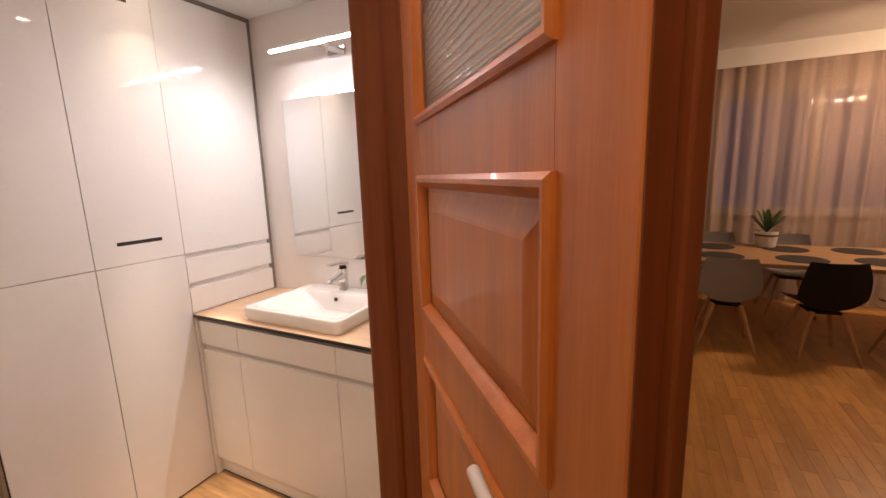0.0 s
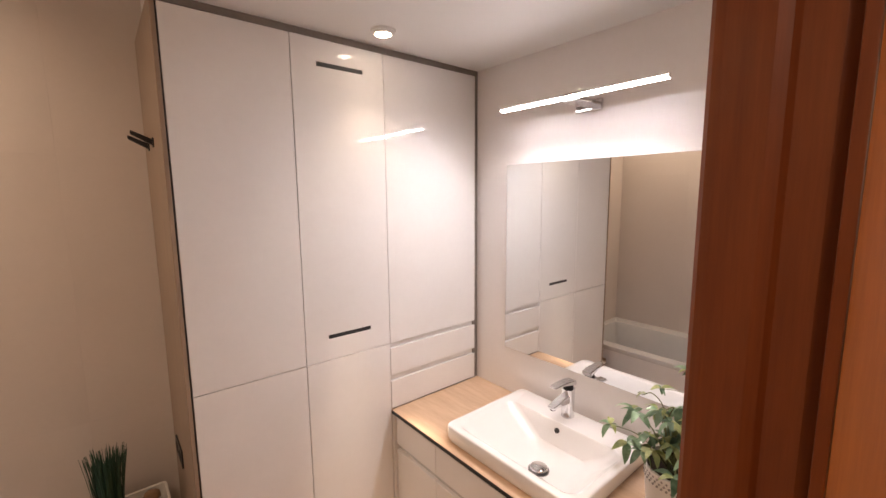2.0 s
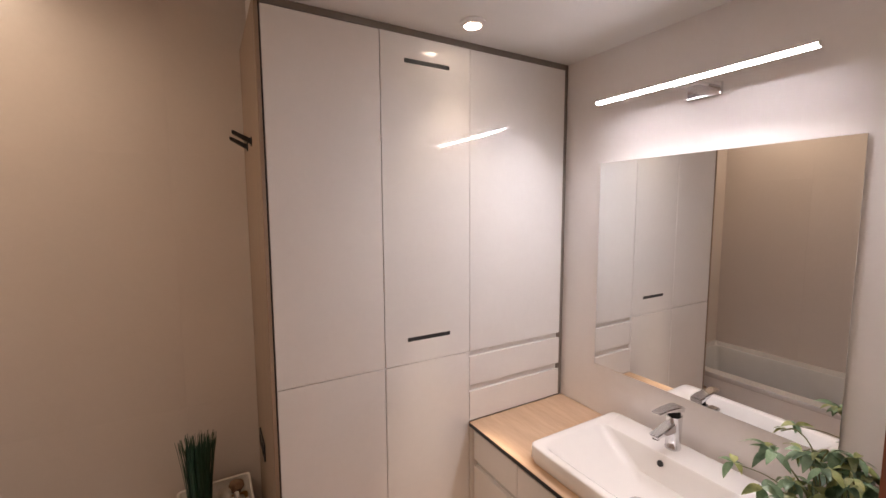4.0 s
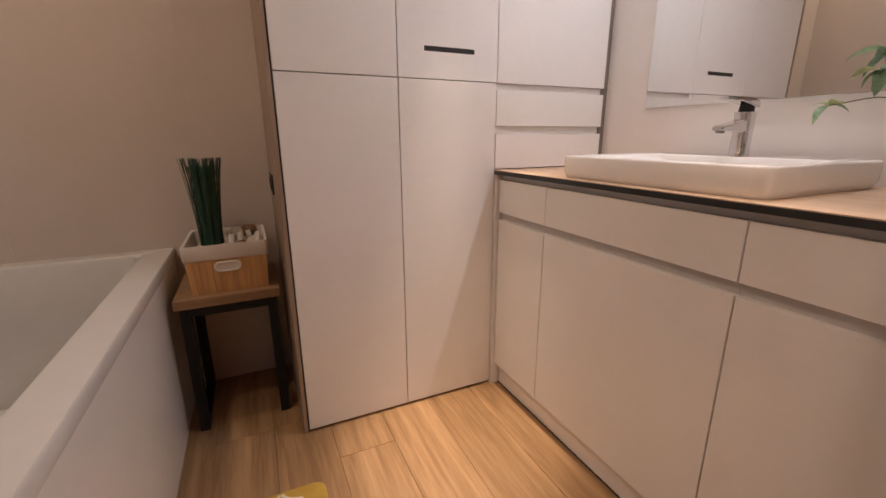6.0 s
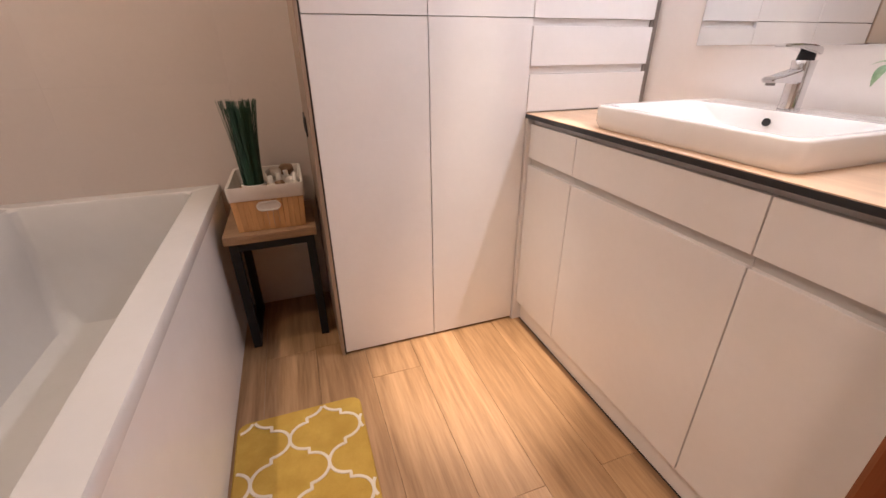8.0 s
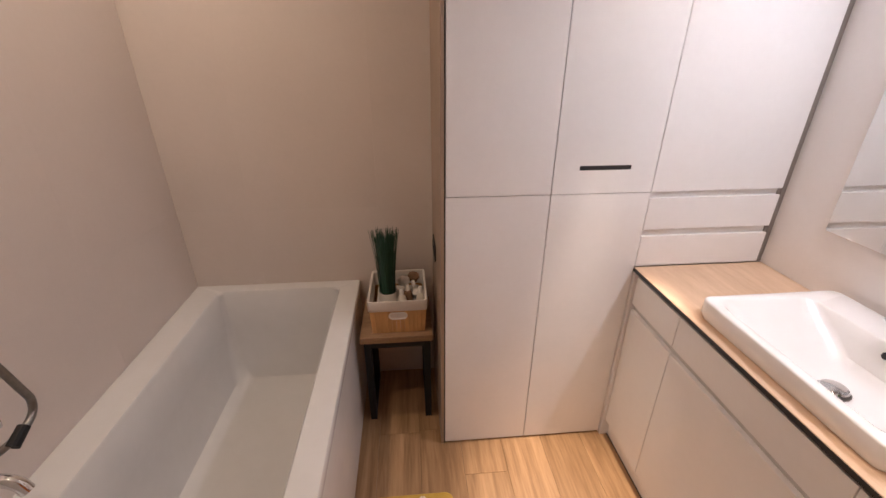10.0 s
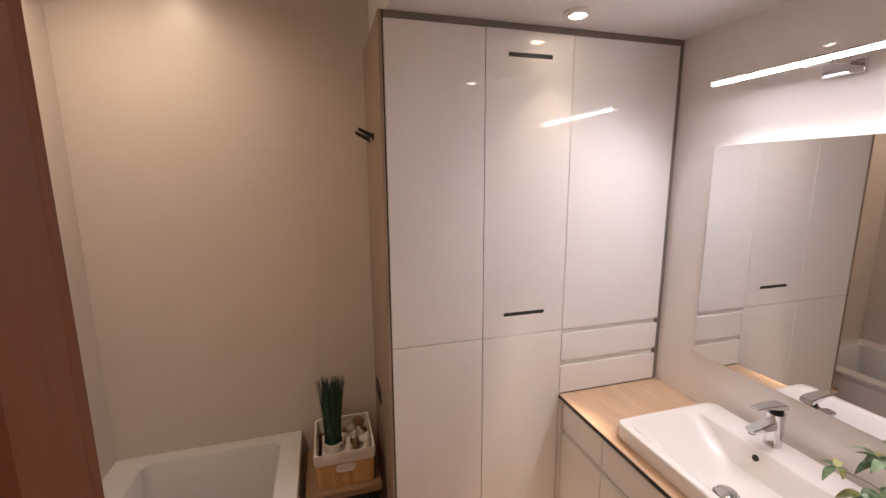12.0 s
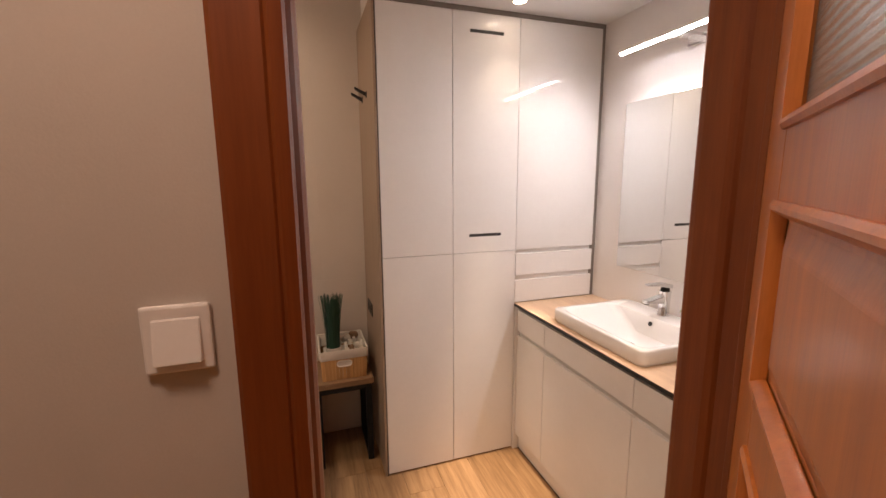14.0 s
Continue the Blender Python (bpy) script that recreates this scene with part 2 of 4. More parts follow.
def tube(bm, points, r, sides=10):
    pts = [Vector(p) for p in points]
    rings, side = [], None
    for i, p in enumerate(pts):
        d = (pts[min(i + 1, len(pts) - 1)] - pts[max(i - 1, 0)]).normalized()
        side = (d.cross(Vector((0.3, 0.2, 1))) if side is None else side - d * side.dot(d)).normalized()
        up = d.cross(side)
        rad = r[i] if isinstance(r, (list, tuple)) else r
        rings.append([bm.verts.new(p + rad * (math.cos(2 * math.pi * k / sides) * side + math.sin(2 * math.pi * k / sides) * up)) for k in range(sides)])
    for lo, hi in zip(rings, rings[1:]):
        for k in range(sides):
            bm.faces.new((lo[k], lo[(k + 1) % sides], hi[(k + 1) % sides], hi[k]))
    bm.faces.new(rings[0][::-1])
    bm.faces.new(rings[-1])
    return bm


def smooth_path(points, n=8):
    """A Catmull-Rom curve through the points."""
    p = [Vector(q) for q in points]
    p = [2 * p[0] - p[1], *p, 2 * p[-1] - p[-2]]
    out = []
    for a, b, c, d in zip(p, p[1:], p[2:], p[3:]):
        for k in range(n):
            t = k / n
            out.append(0.5 * (2 * b + (c - a) * t + (2 * a - 5 * b + 4 * c - d) * t * t + (3 * b - a - 3 * c + d) * t ** 3))
    return out + [p[-2]]


def rounded(x0, x1, y0, y1, r, z, n=5):
    """The corners of a rounded rectangle at height z, counter-clockwise."""
    out = []
    for cx, cy, a in ((x1 - r, y1 - r, 0), (x0 + r, y1 - r, 90), (x0 + r, y0 + r, 180), (x1 - r, y0 + r, 270)):
        for k in range(n + 1):
            t = radians(a + 90 * k / n)
            out.append((cx + r * math.cos(t), cy + r * math.sin(t), z))
    return out


def loft(bm, loops, cap_first=True, cap_last=True):
    rings = [[bm.verts.new(p) for p in loop] for loop in loops]
    for lo, hi in zip(rings, rings[1:]):
        for k in range(len(lo)):
            bm.faces.new((lo[k], lo[(k + 1) % len(lo)], hi[(k + 1) % len(hi)], hi[k]))
    if cap_first:
        bm.faces.new(rings[0][::-1])
    if cap_last:
        bm.faces.new(rings[-1])
    return bm


def mesh_of(name, bm, material, smooth=False):
    bmesh.ops.recalc_face_normals(bm, faces=bm.faces)
    data = bpy.data.meshes.new(name)
    bm.to_mesh(data)
    bm.free()
    data.materials.append(material)
    if smooth:
        data.shade_smooth()
        data.set_sharp_from_angle(angle=radians(38))
    return data


def part(name, bm, material, parent, label="", smooth=False):
    ob = new(name, mesh_of(name, bm, material, smooth))
    ob.parent = parent
    if label:
        tagged(ob, label)
    return ob


def thing(name, label, category, group="", kind="", at=(0, 0, 0)):
    ob = new(name)
    ob.location = at
    return tagged(ob, label, category, group, kind)


def solid(name, bm, material, label, category, group="", kind="", smooth=False):
    return tagged(new(name, mesh_of(name, bm, material, smooth)), label, category, group, kind)


# ---- the plan ----
XL, XR, YB, ZC = -2.515, 0.0, 0.53, 2.475        # bathroom: left wall, mirror wall, end wall, lowered ceiling
XD, ZB = -1.285, 2.80                           # edge of the lowered ceiling, and the higher ceiling over the bathtub
YI, YO = -1.27, -1.405                          # the two faces of the wall that holds the door
JL, JR, ZH = -1.66, -0.73, 2.30                 # door opening
HX0, HX1, HY0, HZ = -3.3, 4.30, -6.0, 2.84      # hall and dining room

# floor slabs and shells
solid("floor", boxed(XL - 0.1, XR + 0.1, YO, YB + 0.1, -0.10, -0.006), SUBFLOOR, "dark screed showing in the joints of the wood-look floor", "floor", kind="structure")
solid("floor_hall", boxed(HX0 - 0.1, HX1 + 0.1, HY0 - 0.1, YO, -0.10, -0.006), SUBFLOOR, "screed under the oak parquet of the hall", "floor", kind="structure")
wall_back = thing("wall_north", "beige large-format tiled wall behind the bathtub", "wall", kind="structure")
part("backing", boxed(XL - 0.1, XR + 0.1, YB + 0.006, YB + 0.12, 0, ZB + 0.1), GROUT, wall_back)
wall_left = thing("wall_west", "beige large-format tiled wall along the bathtub", "wall", kind="structure")
part("backing", boxed(XL - 0.12, XL - 0.006, YI, YB + 0.12, 0, ZB + 0.1), GROUT, wall_left)
solid("wall_east", boxed(XR, XR + 0.10, YO, YB + 0.12, 0, ZC + 0.1), PALE_TILE, "pale grey glazed wall behind the washbasin and mirror", "wall", kind="structure")

# wall with the door opening, painted towards the hall
bm = bmesh.new()
box(bm, HX0, JL - 0.04, YO, YI, 0, HZ)
box(bm, JR + 0.04, 0.10, YO, YI, 0, HZ)
box(bm, JL - 0.04, JR + 0.04, YO, YI, ZH + 0.04, HZ)
solid("wall_south", bm, PLASTER, "greige painted partition wall with the bathroom doorway", "wall", kind="structure")
bm = boxed(XD + 0.02, XR + 0.1, YI, YB + 0.005, ZC, ZC + 0.08)
box(bm, XD, XD + 0.02, YI, YB + 0.005, ZC, ZB)
solid("ceiling_bathtub", boxed(XL - 0.1, XD + 0.06, YI, YB + 0.1, ZB, ZB + 0.08), CEILING, "higher white ceiling above the bathtub", "ceiling", kind="structure")
solid("ceiling", bm, CEILING, "smooth white suspended bathroom ceiling", "ceiling", kind="structure")
solid("ceiling_hall", boxed(HX0 - 0.1, HX1 + 0.1, HY0 - 0.1, YI, HZ, HZ + 0.1), CEILING, "white painted ceiling of hall and dining room", "ceiling", kind="structure")
solid("wall_hall_west", boxed(HX0 - 0.1, HX0, HY0, YO, 0, HZ), PLASTER, "greige painted end wall of the hall", "wall", kind="structure")
solid("wall_hall_south", boxed(HX0 - 0.1, HX1 + 0.1, HY0 - 0.1, HY0, 0, HZ), PLASTER, "greige painted far wall of the dining room", "wall", kind="structure")
solid("wall_dining_north", boxed(0.10, HX1, YO - 0.02, YI, 0, HZ), PLASTER, "greige painted side wall of the dining room", "wall", kind="structure")
bm = bmesh.new()
W0, W1, WZ0, WZ1 = -4.9, -2.75, 1.02, 2.42
box(bm, HX1, HX1 + 0.25, HY0, W0, 0, HZ)
box(bm, HX1, HX1 + 0.25, W1, YI, 0, HZ)
box(bm, HX1, HX1 + 0.25, W0, W1, 0, WZ0)
box(bm, HX1, HX1 + 0.25, W0, W1, WZ1, HZ)
solid("wall_dining_east", bm, PLASTER, "greige painted window wall of the dining room", "wall", kind="structure")


# ---- door frame and door ----
def jamb_loop(side, z):
    """The moulded section of one upright: lining, rounded stop and the flat casing on the hall side."""
    s = 1 if side > 0 else -1
    x, deep = (JL, 0.0) if s > 0 else (JR, 0.020)
    sec = [(-0.040, YI + deep), (-0.006, YI + deep), (0.0, YI + deep - 0.008), (0.002, YI + deep - 0.022), (0.0, -1.335), (-0.006, -1.352), (-0.014, -1.360), (-0.014, -1.405),
           (-0.018, -1.420), (-0.036, -1.424), (-0.041, -1.420), (-0.045, -1.424), (-0.105, -1.424), (-0.111, -1.420), (-0.113, -1.405), (-0.040, -1.405)]
    return [(x + s * a, b, z) for a, b in sec]


door_frame = thing("door_frame", "reddish-brown varnished wooden frame with moulded casing round the bathroom doorway", "door frame", kind="structure")
for side in (1, -1):
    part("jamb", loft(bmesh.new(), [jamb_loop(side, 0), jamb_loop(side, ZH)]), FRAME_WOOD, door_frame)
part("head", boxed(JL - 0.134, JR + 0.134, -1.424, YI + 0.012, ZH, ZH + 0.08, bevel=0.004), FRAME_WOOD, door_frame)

# Added dark strip closes the hinge gap and stands for its shadow.
part("hinge_gap_cover", boxed(-0.7525, -0.690, -1.4405, -1.4245, 0, ZH, bevel=0.002), FRAME_WOOD, door_frame)

HINGE, SWING = (-0.753, -1.441), 41.3           # the leaf stands half open into the hall
door = thing("door_1", "half-open reddish-brown panelled wooden door with ribbed glass on top", "door", kind="structure", at=(HINGE[0], HINGE[1], 0))
door.rotation_euler = (0, 0, radians(180 + SWING))
LW, LT, LH = 0.933, 0.042, 2.27
ROWS_Z = [(0.24, 0.605), (0.735, 1.103), (1.238, 1.578), (1.709, 2.140)]
S0, S1 = 0.171, 0.810
# along x: hinge to free edge; the face towards the bathroom is at y = 0, the hall face at y = LT
bm = bmesh.new()
box(bm, 0.0, S0, 0, LT, 0.012, LH, bevel=0.003)
part("stile", bm, DOOR_WOOD, door)
part("stile", boxed(S1, LW, 0, LT, 0.012, LH, bevel=0.003), DOOR_WOOD, door)
# The free edge's darkness is put into the colour: added strip and lip.
part("edge_band", boxed(LW, LW + 0.002, 0.001, LT - 0.017, 0.012, LH), FRAME_WOOD, door, "darker strip over the free edge")
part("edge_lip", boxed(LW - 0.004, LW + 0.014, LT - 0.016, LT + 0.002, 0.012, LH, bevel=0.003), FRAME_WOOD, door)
edges = [0.012] + [z for r in ROWS_Z for z in r] + [LH]
for z0, z1 in zip(edges[::2], edges[1::2]):
    part("rail", boxed(S0 - 0.001, S1 + 0.001, 0.0006, LT - 0.0006, z0, z1, bevel=0.002), DOOR_WOOD, door)
for n, (z0, z1) in enumerate(ROWS_Z):
    for face in (-1, 1):
        y = 0.0 if face < 0 else LT
        m = 0.024
        def ring(inset, off):
            return [(S0 + inset, y + face * off, z0 + inset), (S1 - inset, y + face * off, z0 + inset), (S1 - inset, y + face * off, z1 - inset), (S0 + inset, y + face * off, z1 - inset)]
        # the raised moulding: up, rounded over, and down into the panel
        part("moulding", loft(bmesh.new(), [ring(-0.006, -0.002), ring(-0.006, 0.006), ring(0.002, 0.011), ring(0.010, 0.010), ring(m - 0.006, 0.0), ring(m, -0.010), ring(m, -0.012)], False, False), DOOR_WOOD, door, smooth=True)
    if n < 3:
        i0, i1 = 0.022, 0.075
        bm = bmesh.new()
        def face_ring(inset, y):
            return [(S0 + inset, y, z0 + inset), (S1 - inset, y, z0 + inset), (S1 - inset, y, z1 - inset), (S0 + inset, y, z1 - inset)]
        loft(bm, [face_ring(i1, 0.003), face_ring(i1 - 0.006, 0.004), face_ring(i0 + 0.012, 0.014), face_ring(i0, 0.014), face_ring(i0, LT - 0.014), face_ring(i0 + 0.012, LT - 0.014), face_ring(i1 - 0.006, LT - 0.004), face_ring(i1, LT - 0.003)])
        part("panel", bm, DOOR_WOOD, door)
    else:
        part("glass_pane", boxed(S0 + 0.016, S1 - 0.016, LT / 2 - 0.003, LT / 2 + 0.003, z0 + 0.016, z1 - 0.016), RIBBED, door, "ribbed obscure glass")
handle = part("handle", rod(bmesh.new(), (0.845, 0.0, 1.190), (0.845, -0.008, 1.190), 0.026, sides=24), PROFILE, door, "pale satin lever handle", smooth=True)
part("lever", tube(bmesh.new(), smooth_path([(0.845, -0.006, 1.190), (0.845, -0.040, 1.190), (0.832, -0.056, 1.190), (0.78, -0.060, 1.191), (0.715, -0.058, 1.193)], 5), 0.0095), PROFILE, handle, smooth=True)


# ---- tall cabinets at the end wall ----
COLS = (-1.300, -0.917, -0.540, -0.020)
ZM, ZT = 1.231, 2.450
G = 0.0015


def front(name, x0, x1, z0, z1, parent, slots=(), y0=0.0, y1=0.019, material=None, slot=(0.19, 0.0165)):
    """A lacquered front with routed grip slots; each slot has a black tray."""
    cx, zs = (x0 + x1) / 2, sorted(slots)
    bm = bmesh.new()
    if not zs:
        box(bm, x0, x1, y0, y1, z0, z1, bevel=0.0016)
        return part(name, bm, material or GLOSS, parent)
    sx0, sx1 = cx - slot[0] / 2, cx + slot[0] / 2
    lo = z0
    for z in zs:
        box(bm, x0, x1, y0, y1, lo, z - slot[1] / 2)
        box(bm, x0, sx0, y0, y1, z - slot[1] / 2, z + slot[1] / 2)
        box(bm, sx1, x1, y0, y1, z - slot[1] / 2, z + slot[1] / 2)
        lo = z + slot[1] / 2
    box(bm, x0, x1, y0, y1, lo, z1)
    bmesh.ops.remove_doubles(bm, verts=bm.verts, dist=1e-5)
    ob = part(name, bm, material or GLOSS, parent)
    for z in zs:
        part("grip_slot", loft(bmesh.new(), [[(a, y0 + 0.002, c) for a, _, c in [(cx + p[0], 0, z + p[1]) for p in [(q[0], q[1]) for q in rounded(-slot[0] / 2 - 0.001, slot[0] / 2 + 0.001, -slot[1] / 2 - 0.001, slot[1] / 2 + 0.001, 0.008, 0)]]], [(a, y1, c) for a, _, c in [(cx + p[0], 0, z + p[1]) for p in [(q[0], q[1]) for q in rounded(-slot[0] / 2, slot[0] / 2, -slot[1] / 2, slot[1] / 2, 0.007, 0)]]]]), BLACK, ob, "black routed grip slot")
    return ob


def tall_unit(x0, x1, label, slots):
    unit = thing("tall_cabinet", label, "cabinet", "built-in cabinets at the end wall", at=(0, 0, 0))
    part("body", boxed(x0 + 0.001, x1 - 0.001, 0.021, YB - 0.001, 0.012, ZT), CARCASS, unit)
    front("door", x0 + G, x1 - G, ZM + G, ZT - G, unit, slots)
    front("door", x0 + G, x1 - G, 0.010, ZM - G, unit)
    part("plinth", boxed(x0, x1, 0.022, 0.04, 0.0, 0.012), BLACK, unit)
    return unit


tall_unit(COLS[0], COLS[1], "tall white high-gloss cabinet with plain doors", ())
tall_unit(COLS[1], COLS[2], "tall white high-gloss cabinet with black grip slots", (1.326, 2.361))
unit = thing("wall_cabinet", "white high-gloss upper cabinet with two shallow drawers standing on the worktop", "cabinet", "built-in cabinets at the end wall")
part("body", boxed(COLS[2] + 0.001, COLS[3] - 0.001, 0.034, YB - 0.001, 0.922, ZT), CARCASS, unit)
front("door", COLS[2] + G, COLS[3] - G, 1.231, ZT - G, unit)
for z0, z1 in ((1.080, 1.207), (0.924, 1.053)):
    front("drawer", COLS[2] + G, COLS[3] - G, z0, z1, unit)
for z0, z1 in ((1.207, 1.231), (1.053, 1.080)):
    part("grip_profile", boxed(COLS[2] + G, COLS[3] - 0.012, 0.010, 0.033, z0 + 0.001, z1 - 0.001), PROFILE, unit, "pale recessed grip profile")
    part("end_cap", boxed(COLS[3] - 0.012, COLS[3] - G, 0.004, 0.033, z0 + 0.001, z1 - 0.001), STRIP, unit)

panel = thing("side_panel", "taupe wood-grain end panel of the tall cabinets", "panel")
part("board", boxed(COLS[0] - 0.016, COLS[0] - 0.004, 0.0, YB - 0.001, 0.0, ZC - 0.002, bevel=0.001), TAUPE, panel)
part("edge_band", boxed(COLS[0] - 0.0038, COLS[0] + 0.0005, 0.0015, 0.018, 0.0, ZC - 0.003), BLACK, panel, "black edge band")
part("top_strip", boxed(COLS[0] - 0.001, 0.0, 0.003, 0.020, ZT + 0.001, ZC - 0.001), STRIP, panel, "grey-brown filler strip")
part("filler", boxed(COLS[3] + 0.001, -0.001, 0.003, 0.020, 0.922, ZT), STRIP, panel, "grey-brown filler strip")


def peg(y, z):
    hook = thing("wall_hook", "small black slanted peg hook on the taupe side panel", "hook", "pair of hooks")
    x = COLS[0] - 0.016
    part("plate", boxed(x - 0.004, x + 0.001, y - 0.012, y + 0.012, z - 0.016, z + 0.016, bevel=0.002), BLACK, hook)
    bm = bmesh.new()
    loft(bm, [[(x - 0.003, y + a, z + b) for a, b in ((-0.008, -0.010), (0.008, -0.010), (0.008, 0.010), (-0.008, 0.010))], [(x - 0.062, y + a, z + 0.030 + b) for a, b in ((-0.007, -0.007), (0.007, -0.007), (0.007, 0.006), (-0.007, 0.006))]])
    bmesh.ops.bevel(bm, geom=bm.edges[:], offset=0.002, segments=2, affect="EDGES")
    part("peg", bm, BLACK, hook)


peg(0.225, 2.068)
peg(0.375, 2.068)

sock = thing("power_socket", "dark grey double power socket on the taupe side panel", "socket")
x = COLS[0] - 0.016
part("plate", boxed(x - 0.006, x, 0.275, 0.425, 0.838, 0.912, bevel=0.003), BLACK, sock)
for y in (0.313, 0.387):
    part("insert", rod(bmesh.new(), (x - 0.004, y, 0.875), (x - 0.0075, y, 0.875), 0.024, sides=24), BLACK_STEEL, sock)


# ---- vanity ----
VX, PX = -0.526, -0.500
Y_UNITS = (-0.014, -0.297, -0.909, -1.258)


def base_unit(y1, y0, label):
    u = thing("vanity_cabinet", label, "cabinet", "vanity units under the worktop")
    part("body", boxed(VX + 0.036, -0.001, y0 + 0.001, y1 - 0.001, 0.10, 0.868), CARCASS, u)
    part("drawer", boxed(VX, VX + 0.019, y0 + G, y1 - G, 0.757, 0.884, bevel=0.0016), GLOSS, u)
    part("door", boxed(VX, VX + 0.019, y0 + G, y1 - G, 0.100, 0.728, bevel=0.0016), GLOSS, u)
    for z0, z1 in ((0.729, 0.758), (0.885, 0.904)):
        part("grip_profile", boxed(VX + 0.0165, VX + 0.0355, y0 + 0.0005, y1 - 0.0005, z0 - 0.001, z1 - 0.001), SHADED_PROFILE if z0 < 0.8 else PROFILE, u, "recessed metal grip profile")
    part("plinth", boxed(PX, PX + 0.016, y0, y1, 0.004, 0.099), GLOSS, u)
    return u


base_unit(Y_UNITS[0], Y_UNITS[1], "narrow white high-gloss vanity cabinet with a drawer and a door")
base_unit(Y_UNITS[1], Y_UNITS[2], "wide white high-gloss vanity cabinet under the washbasin")
base_unit(Y_UNITS[2], Y_UNITS[3], "white high-gloss vanity cabinet with a drawer and a door")
solid("filler_strip", boxed(-0.5385, VX + 0.03, -0.0125, 0.019, 0.0, 0.903), GLOSS, "narrow white filler between vanity and tall cabinet", "filler")
solid("plinth_seal", boxed(PX - 0.003, PX, -1.26, -0.002, 0.0002, 0.004), BLACK, "dark joint along the vanity plinth", "trim", kind="structure")
top = thing("worktop", "oak-look worktop with a thin black front edge", "worktop")


def slab_with_hole(x0, x1, y0, y1, z0, z1, hole=(-0.478, -0.070, -0.890, -0.358)):
    """A slab with the rectangular cut-out for the washbasin."""
    a, b, c, d = hole
    rings = [[(p, q, z) for p, q in ((u0, v0), (u1, v0), (u1, v1), (u0, v1))] for u0, u1, v0, v1, z in ((x0, x1, y0, y1, z0), (x0, x1, y0, y1, z1), (a, b, c, d, z1), (a, b, c, d, z0), (x0, x1, y0, y1, z0))]
    bm = loft(bmesh.new(), rings, False, False)
    bmesh.ops.remove_doubles(bm, verts=bm.verts, dist=1e-6)
    return bm


part("core", slab_with_hole(-0.543, -0.001, -1.262, -0.001, 0.904, 0.9185), BLACK, top, "black compact core")
part("surface", slab_with_hole(-0.5415, -0.002, -1.261, -0.002, 0.9185, 0.921), OAK_TOP, top, "pale oak grain surface")

# washbasin
sink = thing("washbasin", "white rectangular ceramic washbasin set on the oak worktop", "washbasin", at=(0, 0, 0))
SX0, SX1, SY0, SY1, SZ = -0.505, -0.034, -0.918, -0.330, 0.987
bm = bmesh.new()
bowl = (-0.468, -0.160, -0.885, -0.365)
cx, cy = -0.325, -0.652
loops = [rounded(SX0 + 0.008, SX1 - 0.006, SY0 + 0.008, SY1 - 0.008, 0.028, 0.9215), rounded(SX0, SX1, SY0, SY1, 0.032, 0.940), rounded(SX0, SX1, SY0, SY1, 0.032, SZ - 0.006),
         rounded(SX0 + 0.002, SX1 - 0.002, SY0 + 0.002, SY1 - 0.002, 0.031, SZ - 0.002), rounded(SX0 + 0.006, SX1 - 0.006, SY0 + 0.006, SY1 - 0.006, 0.028, SZ),
         rounded(bowl[0] - 0.008, bowl[1] + 0.004, bowl[2] - 0.008, bowl[3] + 0.008, 0.045, SZ - 0.001), rounded(bowl[0], bowl[1], bowl[2], bowl[3], 0.050, SZ - 0.006),
         rounded(bowl[0] + 0.018, bowl[1] - 0.006, bowl[2] + 0.030, bowl[3] - 0.060, 0.055, 0.945), rounded(bowl[0] + 0.040, bowl[1] - 0.022, bowl[2] + 0.090, bowl[3] - 0.140, 0.060, 0.897),
         rounded(bowl[0] + 0.070, bowl[1] - 0.065, bowl[2] + 0.140, bowl[3] - 0.190, 0.060, 0.882), rounded(cx - 0.028, cx + 0.028, cy - 0.028, cy + 0.028, 0.0275, 0.878)]
loft(bm, loops, False, True)
part("bowl", bm, CERAMIC, sink, smooth=True)
part("drain", lathe(bmesh.new(), [(0.024, 0.0), (0.024, 0.007), (0.032, 0.0085), (0.033, 0.012), (0.030, 0.016), (0.012, 0.0195), (0.001, 0.020)], (cx, cy, 0.8785)), CHROME, sink, "chrome click-clack drain", smooth=True)
part("drain_ring", lathe(bmesh.new(), [(0.0385, -0.001), (0.0385, 0.0016), (0.030, 0.0016), (0.026, 0.0006)], (cx, cy, 0.8815)), STEEL, sink, "dark gap round the drain")
ov = Vector((-0.1655, -0.618, 0.956))
part("overflow", rod(bmesh.new(), ov, ov + Vector((-0.004, 0, 0.001)), 0.0105, sides=20), BLACK, sink, "dark overflow hole")

# basin tap
tap = thing("basin_tap", "chrome single-lever basin tap on the washbasin ledge", "tap", at=(-0.088, -0.612, SZ))
tap.scale = (1.0, 1.0, 1.07)
bm = bmesh.new()
loft(bm, [rounded(-0.024 + a, 0.024 + b, -0.024, 0.024, 0.018, z) for a, b, z in ((0, 0, -0.0005), (0, 0, 0.006), (0.003, -0.002, 0.010), (0.003, -0.002, 0.060), (0.0, 0.0, 0.100), (-0.002, 0.002, 0.112))])
part("body", bm, CHROME, tap, smooth=True)
bm = bmesh.new()
loft(bm, [[(x, y, z) for y, z in ((-w, zl), (w, zl), (w, zh), (-w, zh))] for x, w, zl, zh in ((0.0, 0.019, 0.058, 0.098), (-0.03, 0.019, 0.060, 0.092), (-0.085, 0.018, 0.064, 0.080), (-0.118, 0.017, 0.064, 0.076))])
bmesh.ops.bevel(bm, geom=bm.edges[:], offset=0.004, segments=2, affect="EDGES")
part("spout", bm, CHROME, tap, smooth=True)
